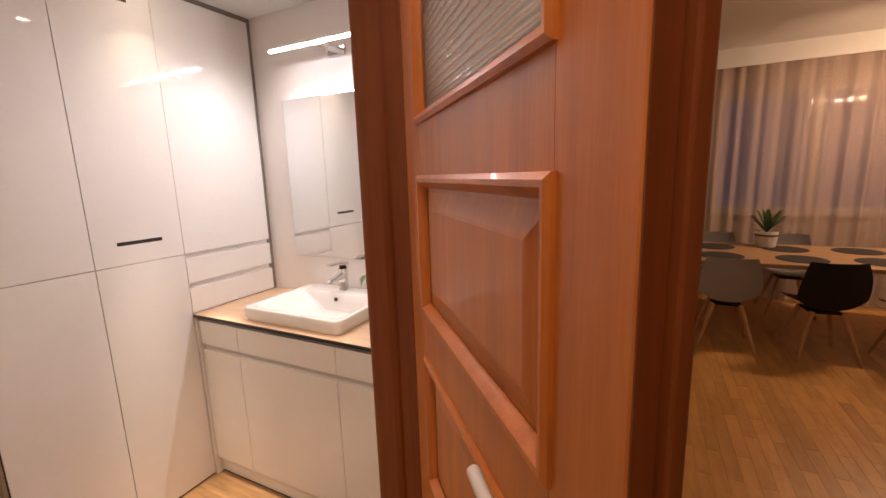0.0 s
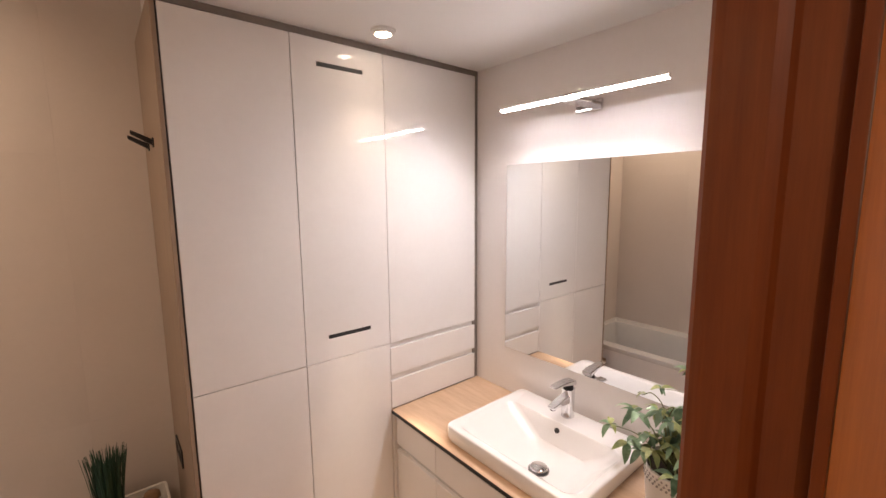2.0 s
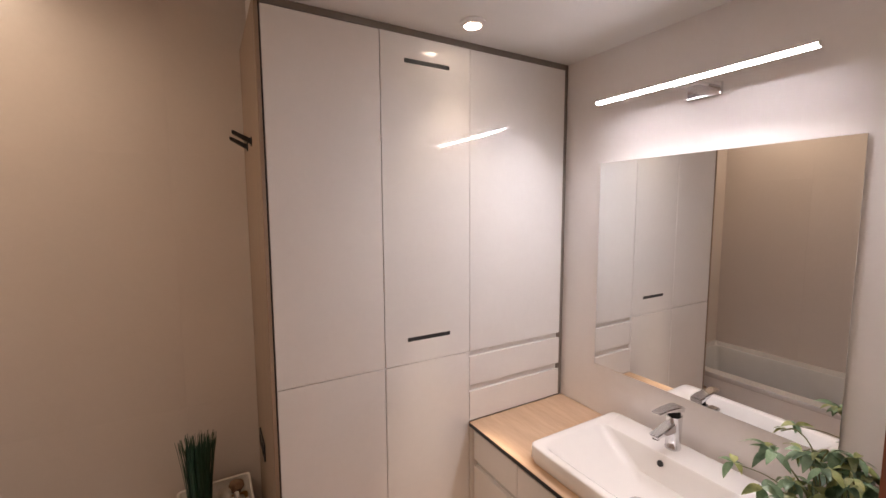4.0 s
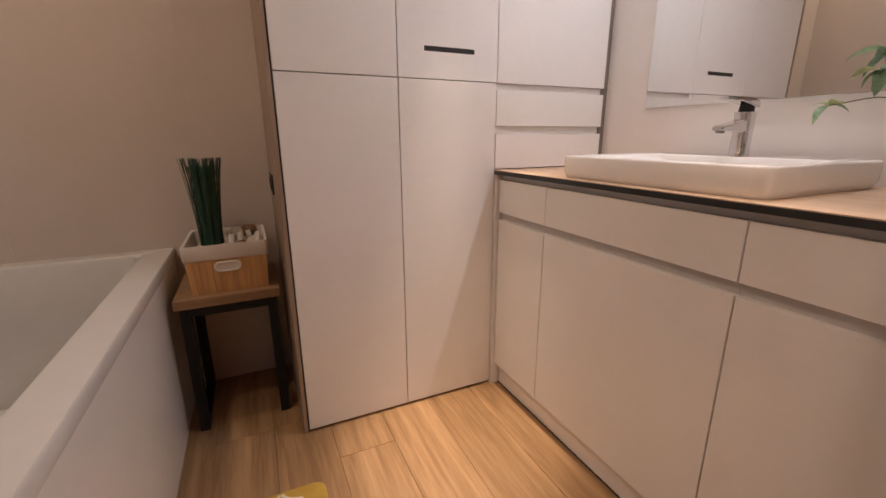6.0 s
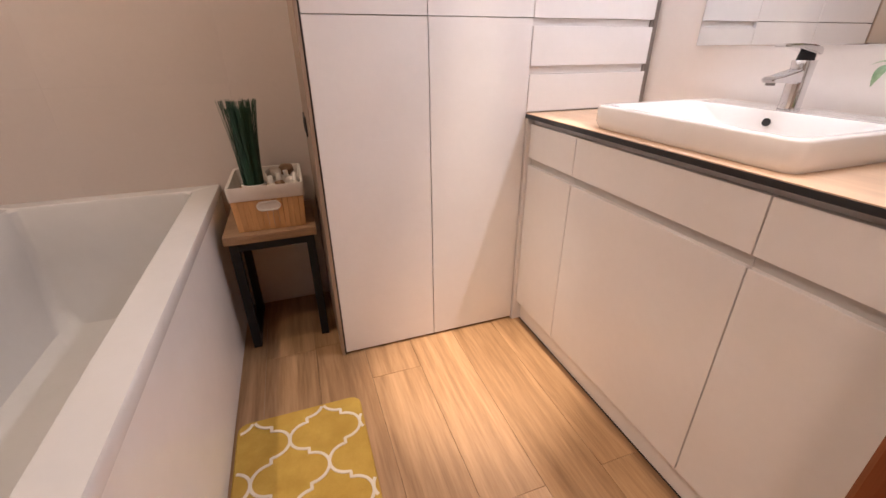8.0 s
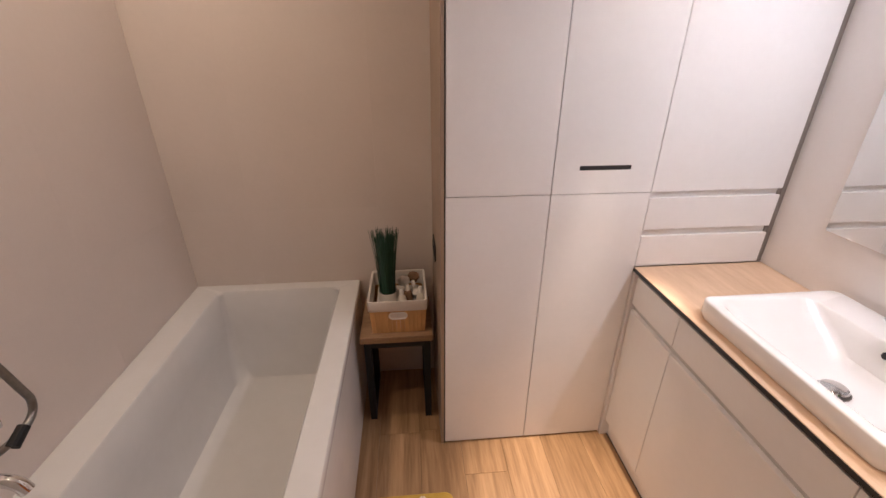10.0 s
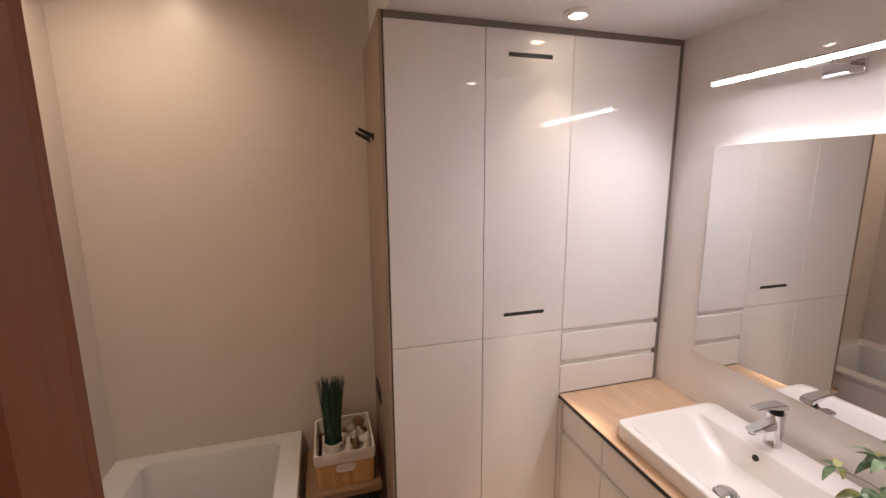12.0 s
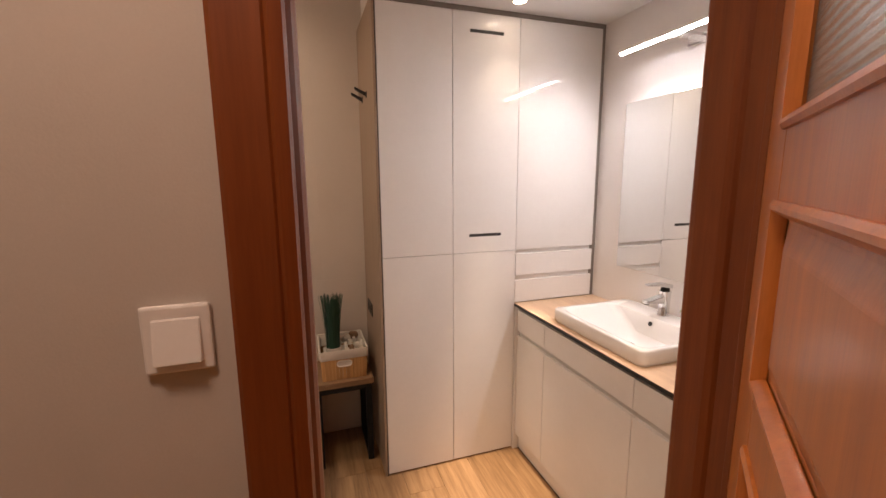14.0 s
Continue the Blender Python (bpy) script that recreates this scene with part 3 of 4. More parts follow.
part("aerator", rod(bmesh.new(), (-0.102, 0, 0.066), (-0.102, 0, 0.058), 0.011), STEEL, tap)
part("cartridge", rod(bmesh.new(), (0.0, 0, 0.110), (0.002, 0, 0.128), 0.020, 0.018, 20), BLACK_STEEL, tap, smooth=True)
bm = bmesh.new()
loft(bm, [[(x, y, z) for y, z in ((-w, zl), (w, zl), (w, zh), (-w, zh))] for x, w, zl, zh in ((0.028, 0.021, 0.122, 0.140), (0.0, 0.021, 0.128, 0.146), (-0.05, 0.019, 0.138, 0.149), (-0.112, 0.016, 0.142, 0.148))])
bmesh.ops.bevel(bm, geom=bm.edges[:], offset=0.003, segments=2, affect="EDGES")
part("lever", bm, CHROME, tap, smooth=True)

# mirror and lamp above it
MY0, MY1, MZ0, MZ1 = -1.018, -0.200, 1.142, 2.016
mir = thing("wall_mirror", "frameless rectangular mirror with a polished edge on the glazed wall", "mirror")
part("backing", boxed(-0.004, -0.0005, MY0 + 0.006, MY1 - 0.006, MZ0 + 0.006, MZ1 - 0.006), PROFILE, mir)
part("glass", boxed(-0.0085, -0.004, MY0, MY1, MZ0, MZ1, bevel=0.0012), MIRROR, mir)

lamp = thing("mirror_lamp", "slim chrome bar lamp with a glowing strip above the mirror", "wall lamp", at=(0, 0, 0))
LY0, LY1, LX, LZ = -0.946, -0.277, -0.133, 2.232
part("bracket", boxed(-0.016, -0.001, -0.665, -0.555, LZ - 0.040, LZ + 0.002, bevel=0.003), CHROME, lamp)
part("arm", boxed(LX + 0.006, -0.012, -0.645, -0.575, LZ - 0.016, LZ - 0.004, bevel=0.003), CHROME, lamp)
bm = bmesh.new()
box(bm, LX - 0.0075, LX + 0.0095, LY0 - 0.002, LY1 + 0.002, LZ + 0.0020, LZ + 0.008)
box(bm, LX + 0.0072, LX + 0.0095, LY0 - 0.002, LY1 + 0.002, LZ - 0.0085, LZ + 0.0020)
for y in (LY0 - 0.002, LY1 + 0.0002):
    box(bm, LX - 0.0065, LX + 0.0072, y, y + 0.0018, LZ - 0.0060, LZ + 0.0020)
part("housing", bm, CHROME, lamp)
strip_loop = [(-0.0066, 0.0018), (-0.0072, -0.0040), (-0.0045, -0.0072), (0.0045, -0.0072), (0.0066, -0.0040), (0.0068, 0.0018)]
part("light_strip", loft(bmesh.new(), [[(LX + a, y, LZ + b) for a, b in strip_loop] for y in (LY0, LY1)]), LED, lamp, "glowing white diffuser")
led_beam = bpy.data.lights.new("led_beam", "AREA")
led_beam.shape, led_beam.size, led_beam.size_y = "RECTANGLE", LY1 - LY0 - 0.01, 0.010
led_beam.energy, led_beam.color, led_beam.spread = 3.15, LED_COLOUR, radians(148)
beam = new("led_beam", led_beam)
beam_eye = Vector((LX, (LY0 + LY1) / 2, LZ - 0.0080))
down = Vector((-0.48, 0, -0.877)).normalized()
beam.matrix_world = Matrix.Translation(beam_eye) @ Matrix((Vector((0, 1, 0)), (-down).cross(Vector((0, 1, 0))), -down)).transposed().to_4x4()


# ---- recessed ceiling spots ----
def ceiling_spot(x, y, z, beam_watts, spill_watts, spread, aim, lean):
    """A recessed reflector lamp: a narrow hot beam inside a wide, cleanly cut cone of spill."""
    sp = thing("ceiling_spot", "round recessed ceiling spotlight with a white rim and warm lamp", "spotlight", "recessed ceiling spots")
    part("rim", lathe(bmesh.new(), [(0.036, -0.001), (0.046, -0.001), (0.046, -0.004), (0.043, -0.008), (0.034, -0.010), (0.031, -0.016), (0.031, -0.001)], (x, y, z), caps=False), PROFILE, sp, smooth=True)
    part("lens", rod(bmesh.new(), (x, y, z - 0.003), (x, y, z - 0.016), 0.026, 0.022, 24), SPOT_GLOW, sp, "glowing lens")
    for name, watts, cone, blend in (("spot_beam", beam_watts, 23, 1.0), ("spot_spill", spill_watts, spread, 0.9)):
        data = bpy.data.lights.new(name, "SPOT")
        data.energy, data.color, data.spot_size, data.spot_blend, data.shadow_soft_size = watts, WARM, radians(cone), blend, 0.02
        new(name, data).matrix_world = look((x, y, z - 0.022), (*(aim if name == "spot_beam" else lean), 0))
    return sp


ceiling_spot(-0.630, -0.152, ZC, 112.0, 2.4, 84, (-0.84, -0.27), (-0.63, -0.152))
ceiling_spot(-0.630, -0.950, ZC, 20.0, 2.4, 84, (-0.76, -0.90), (-0.63, -0.95))
ceiling_spot(-2.170, 0.020, ZB, 1.0, 10.0, 150, (-2.17, 0.02), (-2.25, 0.55))
# Unseen extra spot, added to brighten the wall along the bathtub.
ceiling_spot(-2.170, -0.850, ZB, 1.0, 10.5, 145, (-2.17, -0.85), (-3.00, -0.60))

# lamps of hall and dining room
hall_lamp = thing("ceiling_lamp", "flat round white ceiling lamp in the hall", "ceiling lamp")
part("base", lathe(bmesh.new(), [(0.19, -0.001), (0.20, -0.02), (0.20, -0.05), (0.185, -0.055)], (-1.95, -2.08, HZ)), POT_WHITE, hall_lamp, smooth=True)
part("diffuser", lathe(bmesh.new(), [(0.185, -0.052), (0.18, -0.070), (0.10, -0.082), (0.01, -0.085)], (-1.95, -2.08, HZ)), HALL_GLOW, hall_lamp, "glowing diffuser", smooth=True)
chand = thing("pendant_lamp", "bar pendant lamp with five warm bulbs above the dining table", "pendant lamp")
part("canopy", boxed(2.94, 3.06, -4.50, -4.10, HZ - 0.03, HZ - 0.001, bevel=0.004), BLACK_STEEL, chand)
part("bar", boxed(2.985, 3.015, -4.62, -3.98, 2.49, 2.52, bevel=0.004), BLACK_STEEL, chand)
for y in (-4.42, -4.18):
    part("rod", rod(bmesh.new(), (3.0, y, 2.515), (3.0, y, HZ - 0.02), 0.006), BLACK_STEEL, chand)
for k in range(5):
    y = -4.56 + k * 0.13
    # Unseen shades, added to keep bulb light off the ceiling and upper curtain.
    part("shade", lathe(bmesh.new(), [(0.016, -0.001), (0.020, -0.024), (0.040, -0.046), (0.044, -0.062), (0.041, -0.062), (0.037, -0.048), (0.017, -0.028)], (3.0, y, 2.492), 24), BLACK_STEEL, chand, "small dark bell shade added to block upward light", smooth=True)
    bm = bmesh.new()
    bmesh.ops.create_uvsphere(bm, u_segments=16, v_segments=10, radius=0.036, matrix=pose(3.0, y, 2.422))
    part("bulb", bm, BULB, chand, "glowing warm bulb", smooth=True)


# ---- bathtub ----
tub = thing("bathtub", "white acrylic built-in bathtub with a flat front panel", "bathtub")
TX0, TX1, TY0, TY1, TZ = XL + 0.001, -1.697, YI + 0.001, YB - 0.001, 0.622
bm = bmesh.new()
def tub_loop(a, b, c, d, r, z):
    return rounded(a, b, c, d, r, z, 6)
loft(bm, [tub_loop(TX0, TX1, TY0, TY1, 0.006, TZ - 0.036), tub_loop(TX0, TX1, TY0, TY1, 0.006, TZ - 0.006), tub_loop(TX0 + 0.001, TX1 - 0.004, TY0 + 0.001, TY1 - 0.001, 0.008, TZ),
          tub_loop(-2.392, -1.790, -1.175, 0.470, 0.026, TZ - 0.001), tub_loop(-2.385, -1.798, -1.168, 0.463, 0.030, TZ - 0.010),
          tub_loop(-2.377, -1.808, -1.12, 0.448, 0.036, 0.42), tub_loop(-2.378, -1.830, -1.06, 0.415, 0.050, 0.21), tub_loop(-2.355, -1.855, -1.00, 0.375, 0.08, 0.145),
          tub_loop(-2.30, -1.91, -0.92, 0.30, 0.08, 0.125)], False, True)
# The tub's inner shade is put into the basin colour.
part("basin", bm, SHADED_ACRYLIC, tub, smooth=True)
part("front_panel", boxed(-1.716, -1.7025, TY0, TY1, 0.001, TZ - 0.0365), APRON, tub, "white glossy front panel")
part("drain", lathe(bmesh.new(), [(0.034, 0.0), (0.034, 0.004), (0.026, 0.008), (0.001, 0.010)], (-2.115, -0.45, 0.125)), CHROME, tub, "chrome drain", smooth=True)

shower = thing("bath_mixer", "wall-mounted bath mixer with a grey metal shower hose", "mixer")
part("body", tube(bmesh.new(), [(-2.40, -0.86, 0.93), (-2.40, -0.62, 0.93)], 0.024, 16), CHROME, shower, smooth=True)
for y in (-0.82, -0.66):
    part("rosette", rod(bmesh.new(), (XL, y, 0.93), (-2.40, y, 0.93), 0.032, 0.016, 20), CHROME, shower, smooth=True)
part("spout", tube(bmesh.new(), smooth_path([(-2.40, -0.74, 0.92), (-2.36, -0.74, 0.90), (-2.28, -0.74, 0.88), (-2.26, -0.74, 0.85)], 5), 0.014), CHROME, shower, smooth=True)
part("connector", rod(bmesh.new(), (-2.30, -0.690, 0.925), (-2.30, -0.650, 0.944), 0.0135, 0.0125, 12), BLACK_STEEL, shower)
part("hose", tube(bmesh.new(), smooth_path([(-2.385, -0.74, 0.93), (-2.33, -0.71, 0.92), (-2.30, -0.662, 0.938), (-2.30, -0.624, 0.952), (-2.30, -0.611, 0.982), (-2.30, -0.618, 1.02), (-2.30, -0.652, 1.160), (-2.30, -0.684, 1.268), (-2.32, -0.74, 1.45), (-2.40, -0.80, 1.62)], 8), 0.0085, 12), STEEL, shower, "grey metal shower hose", smooth=True)
part("holder", rod(bmesh.new(), (XL, -0.81, 1.66), (-2.40, -0.81, 1.64), 0.016), CHROME, shower, smooth=True)
part("hand_shower", tube(bmesh.new(), [(-2.40, -0.80, 1.60), (-2.38, -0.80, 1.72), (-2.34, -0.80, 1.80)], [0.011, 0.014, 0.03], 14), CHROME, shower, smooth=True)


# ---- stool with basket ----
stool = thing("stool", "low stool with a thick rustic wood seat on black steel frames", "stool")
part("seat", boxed(-1.677, -1.340, 0.165, 0.505, 0.482, 0.516, bevel=0.003), STOOL_WOOD, stool)
for x in (-1.662, -1.352):
    s = 1 if x < -1.5 else -1
    for y in (0.172, 0.460):
        part("leg", boxed(x, x + s * 0.032, y, y + 0.034, 0.0015, 0.4815, bevel=0.002), BLACK_STEEL, stool)
    part("crossbar", boxed(x + s * 0.001, x + s * 0.031, 0.205, 0.461, 0.0015, 0.032, bevel=0.002), BLACK_STEEL, stool)
for y in (0.173, 0.461):
    part("apron", boxed(-1.631, -1.383, y, y + 0.032, 0.450, 0.481, bevel=0.002), BLACK_STEEL, stool)

BX0, BX1, BY0, BY1, BZ, BT = -1.628, -1.366, 0.190, 0.485, 0.5165, 0.690
basket = thing("basket", "bamboo storage basket with a cream cloth liner and oval grip", "basket")
nb = 13
def taper(t, z):
    k = (z - BZ) / (BT - BZ)
    return t * (0.93 + 0.07 * k)
bcx, bcy, bhx, bhy = (BX0 + BX1) / 2, (BY0 + BY1) / 2, (BX1 - BX0) / 2, (BY1 - BY0) / 2
def wall_slat(u0, u1, side, thick=0.004):
    """One upright slat of the basket wall between two shares of its side."""
    def p(u, z, out):
        hx, hy = taper(bhx, z) + out, taper(bhy, z) + out
        return {0: (bcx + (2 * u - 1) * hx, bcy - hy, z), 1: (bcx + hx, bcy + (2 * u - 1) * hy, z), 2: (bcx - (2 * u - 1) * hx, bcy + hy, z), 3: (bcx - hx, bcy - (2 * u - 1) * hy, z)}[side]
    return loft(bmesh.new(), [[p(u0, z, 0), p(u1, z, 0), p(u1, z, -thick), p(u0, z, -thick)] for z in (BZ, BT - 0.002)])
for side in range(4):
    for k in range(nb):
        part("slat", wall_slat(k / nb + 0.003, (k + 1) / nb - 0.003, side), BAMBOO, basket)
part("bottom", boxed(bcx - bhx * 0.92, bcx + bhx * 0.92, bcy - bhy * 0.92, bcy + bhy * 0.92, BZ, BZ + 0.004), BAMBOO, basket)
bm = bmesh.new()
def liner(out, z, wob=0.0):
    pts = rounded(bcx - taper(bhx, z) - out, bcx + taper(bhx, z) + out, bcy - taper(bhy, z) - out, bcy + taper(bhy, z) + out, 0.012, z, 4)
    return [(x + wob * noise.noise((x * 30, y * 30, z * 20)), y + wob * noise.noise((y * 30, x * 30, z * 9)), zz + wob * noise.noise((x * 25, y * 25, 3.0))) for x, y, zz in pts]
loft(bm, [liner(0.0035, BT - 0.050, 0.001), liner(0.005, BT - 0.045, 0.001), liner(0.005, BT - 0.004, 0.002), liner(0.002, BT + 0.003, 0.003), liner(-0.006, BT + 0.001, 0.003), liner(-0.008, BT - 0.07, 0.001)], False, False)
part("liner", bm, CLOTH, basket, "cream cotton liner folded over the rim", smooth=True)
gz, gy = 0.613, bcy - taper(bhy, 0.613) - 0.003
ring = []
for k in range(28):
    a = 2 * math.pi * k / 28
    ring.append((bcx + 0.020 * (1 if math.cos(a) > 0 else -1) + 0.020 * math.cos(a), gy, gz + 0.0165 * math.sin(a)))
part("grip", tube(bmesh.new(), ring + [ring[0]], 0.0035, 8), POT_WHITE, basket, "white oval grip", smooth=True)
part("grip_opening", loft(bmesh.new(), [[(x, gy + 0.001, z) for x, y, z in ring], [(x, gy + 0.004, z) for x, y, z in ring]]), CLOTH, basket)

GX, GY = -1.545, 0.330
gplant = thing("grass_plant", "artificial dark green grass tuft in a small white pot", "plant", at=(GX, GY, 0))
part("pot", lathe(bmesh.new(), [(0.034, BZ + 0.005), (0.042, BZ + 0.075), (0.046, BZ + 0.150), (0.043, BZ + 0.152), (0.040, BZ + 0.14)], sides=28), POT_WHITE, gplant, "small white pot", smooth=True)
part("soil", rod(bmesh.new(), (0, 0, BZ + 0.128), (0, 0, BZ + 0.140), 0.0405, sides=20), SOIL, gplant)
rng = random.Random(4)
blade_meshes = []
for k in range(12):
    bm = bmesh.new()
    h, lean, w = rng.uniform(0.290, 0.328), rng.uniform(0.0, 0.040), rng.uniform(0.0012, 0.0021)
    rows = []
    for i in range(6):
        t = i / 5
        x, ww = lean * t ** 1.6, w * (1 - 0.75 * t ** 3)
        rows.append([(x, -ww, h * t), (x + 0.0004, ww, h * t), (x - 0.0010, 0.0, h * t)])
    loft(bm, rows)
    blade_meshes.append(mesh_of("blade", bm, GRASS))
for k in range(290):
    ob = new("blade", blade_meshes[k % 12])
    a, r = rng.uniform(0, 2 * math.pi), 0.038 * math.sqrt(rng.random())
    ob.parent = gplant
    ob.location = (r * math.cos(a), r * math.sin(a), BZ + 0.135)
    ob.rotation_euler = (0, 0, a + rng.uniform(-0.5, 0.5))

# toiletries in the basket
def bottle(x, y, z, h, r, tilt, turn, mat, label):
    b = thing("bottle", label, "bottle", "toiletries in the basket", at=(x, y, z))
    b.rotation_euler = (radians(tilt), 0, radians(turn))
    part("body", lathe(bmesh.new(), [(r * 0.8, 0), (r, 0.006), (r, h * 0.72), (r * 0.8, h * 0.8), (r * 0.42, h * 0.84)], sides=18), mat, b, smooth=True)
    part("cap", lathe(bmesh.new(), [(r * 0.5, h * 0.835), (r * 0.5, h * 0.985), (r * 0.4, h)], sides=14), POT_WHITE, b, smooth=True)


bottle(-1.470, 0.235, 0.525, 0.185, 0.020, -14, 12, BOTTLE, "cream plastic bottle leaning in the basket")
bottle(-1.405, 0.235, 0.525, 0.190, 0.018, -18, -16, BOTTLE, "slim cream bottle leaning in the basket")
bottle(-1.440, 0.300, 0.525, 0.180, 0.021, -6, 40, BROWN_ITEM, "brown cosmetic bottle standing in the basket")
bottle(-1.395, 0.345, 0.525, 0.178, 0.019, -10, 70, BOTTLE, "cream cosmetic bottle standing in the basket")
rng = random.Random(9)
for k, (x, y, z, r, mat, lab) in enumerate(((-1.590, 0.225, 0.640, 0.026, CLOTH, "pale rolled face cloth in the basket"), (-1.530, 0.230, 0.636, 0.024, CLOTH, "pale rolled face cloth in the basket"), (-1.420, 0.415, 0.690, 0.030, BROWN_ITEM, "brown bath sponge in the basket"), (-1.470, 0.385, 0.685, 0.030, CLOTH, "cream bath sponge in the basket"), (-1.400, 0.300, 0.668, 0.026, CLOTH, "cream pumice ball in the basket"))):
    bm = bmesh.new()
    bmesh.ops.create_icosphere(bm, subdivisions=3, radius=r)
    for v in bm.verts:
        v.co *= 1 + 0.22 * noise.noise(v.co * 60 + Vector((k * 7, 0, 0)))
        v.co.z *= 0.8
    bmesh.ops.translate(bm, verts=bm.verts, vec=(x, y, z))
    solid("sponge" if k > 1 else "face_cloth", bm, mat, lab, "toiletry", "toiletries in the basket", smooth=True)
part("packing", boxed(-1.60, -1.39, 0.215, 0.46, BZ + 0.006, BZ + 0.105, bevel=0.01), CLOTH, basket, "folded cloths filling the basket")


# ---- rug ----
RX0, RX1, RY0, RY1 = -1.692, -1.289, -0.905, -0.250
rug = thing("bath_mat", "mustard-yellow plush bath mat with a cream trellis pattern beside the bathtub", "bath mat")
bm = bmesh.new()
loft(bm, [rounded(RX0, RX1, RY0, RY1, 0.035, 0.001), rounded(RX0, RX1, RY0, RY1, 0.035, 0.008), rounded(RX0 + 0.005, RX1 - 0.005, RY0 + 0.005, RY1 - 0.005, 0.031, 0.013)])
part("plush_base", bm, RUG, rug, smooth=True)
PWX, PWY = 0.2235, 0.2480


def trellis_edge():
    """A quarter of one lobed cell, from its side point to its upper point, relative to the cell's centre."""
    hx, hy, step = PWX / 2, PWY / 2, 0.020
    low = [(hx / 2 + hx / 2 * math.cos(t), (hy / 2 - step / 2) * math.sin(t)) for t in (radians(84 * k / 8) for k in range(9))]
    low.append((hx / 2, hy / 2 - step / 2))
    return low + [(hx - x, hy - y) for x, y in low[::-1]]


def ribbon(bm, pts, w, z):
    last = None
    for i, p in enumerate(pts):
        a, b = Vector(pts[max(i - 1, 0)]), Vector(pts[min(i + 1, len(pts) - 1)])
        d = (b - a).normalized()
        n = Vector((-d.y, d.x)) * w / 2
        q = [bm.verts.new((p[0] + n.x, p[1] + n.y, z)), bm.verts.new((p[0] - n.x, p[1] - n.y, z)), bm.verts.new((p[0] + n.x * 1.3, p[1] + n.y * 1.3, z - 0.0025)), bm.verts.new((p[0] - n.x * 1.3, p[1] - n.y * 1.3, z - 0.0025))]
        if last:
            bm.faces.new((last[0], q[0], q[1], last[1]))
            bm.faces.new((last[2], q[2], q[0], last[0]))
            bm.faces.new((last[1], q[1], q[3], last[3]))
        last = q


def trellis_line(run, z):
    if len(run) > 1:
        bm = bmesh.new()
        ribbon(bm, run, 0.0078, z)
        part("trellis_line", bm, RUG_LINE, rug)


quarter = trellis_edge()
for i in range(-2, 3):
    for j in range(-4, 3):
        ox, oy = -1.4175 + i * PWX, -0.3700 + j * PWY
        for fx in (1, -1):
            for fy in (1, -1):
                run, z = [], 0.0150 + 0.0003 * (fx > 0) + 0.0006 * (fy > 0)
                for x, y in quarter:
                    px, py = ox + fx * x, oy + fy * y
                    if RX0 + 0.006 < px < RX1 - 0.006 and RY0 + 0.006 < py < RY1 - 0.006:
                        run.append((px, py))
                    else:
                        trellis_line(run, z)
                        run = []
                trellis_line(run, z)


# ---- plant on the worktop ----
PXC, PYC = -0.222, -1.085
plant = thing("potted_plant", "variegated umbrella plant in a white patterned pot on the worktop", "plant", at=(PXC, PYC, 0.9215))
part("pot", lathe(bmesh.new(), [(0.080, 0.0), (0.086, 0.004), (0.099, 0.150), (0.101, 0.160), (0.094, 0.161), (0.090, 0.140)], sides=40), POT_WHITE, plant, "white pot with a perforated band", smooth=True)
dot = boxed(-0.0015, 0.0015, -0.0028, 0.0028, -0.0028, 0.0028)
dot_mesh = mesh_of("perforation", dot, STEEL)
for row in range(3):
    for k in range(44):
        a = 2 * math.pi * (k + 0.5 * (row % 2)) / 44
        ob = new("perforation", dot_mesh)
        ob.parent = plant
        ob.location = (0.0975 * math.cos(a), 0.0975 * math.sin(a), 0.146 - row * 0.011)
        ob.rotation_euler = (radians(45), 0, a)
part("soil", rod(bmesh.new(), (0, 0, 0.135), (0, 0, 0.146), 0.090, sides=28), SOIL, plant)


def leaf_mesh(length, width, mat):
    """A pointed oval leaflet with a folded midrib and a drooping tip."""
    bm = bmesh.new()
    rows = []
    for i in range(9):
        t = i / 8
        w = width * (math.sin(math.pi * min(1, t ** 0.85)) ** 0.8) * (1 - 0.15 * t) + 0.0006
        z = 0.006 * math.sin(math.pi * t) - 0.016 * t * t
        rows.append([bm.verts.new((length * t, -w, z + 0.25 * w)), bm.verts.new((length * t, 0, z)), bm.verts.new((length * t, w, z + 0.25 * w))])
    for a, b in zip(rows, rows[1:]):
        bm.faces.new((a[0], b[0], b[1], a[1]))
        bm.faces.new((a[1], b[1], b[2], a[2]))
    bmesh.ops.solidify(bm, geom=bm.faces[:], thickness=0.0006)
    return mesh_of("leaf", bm, mat, True)


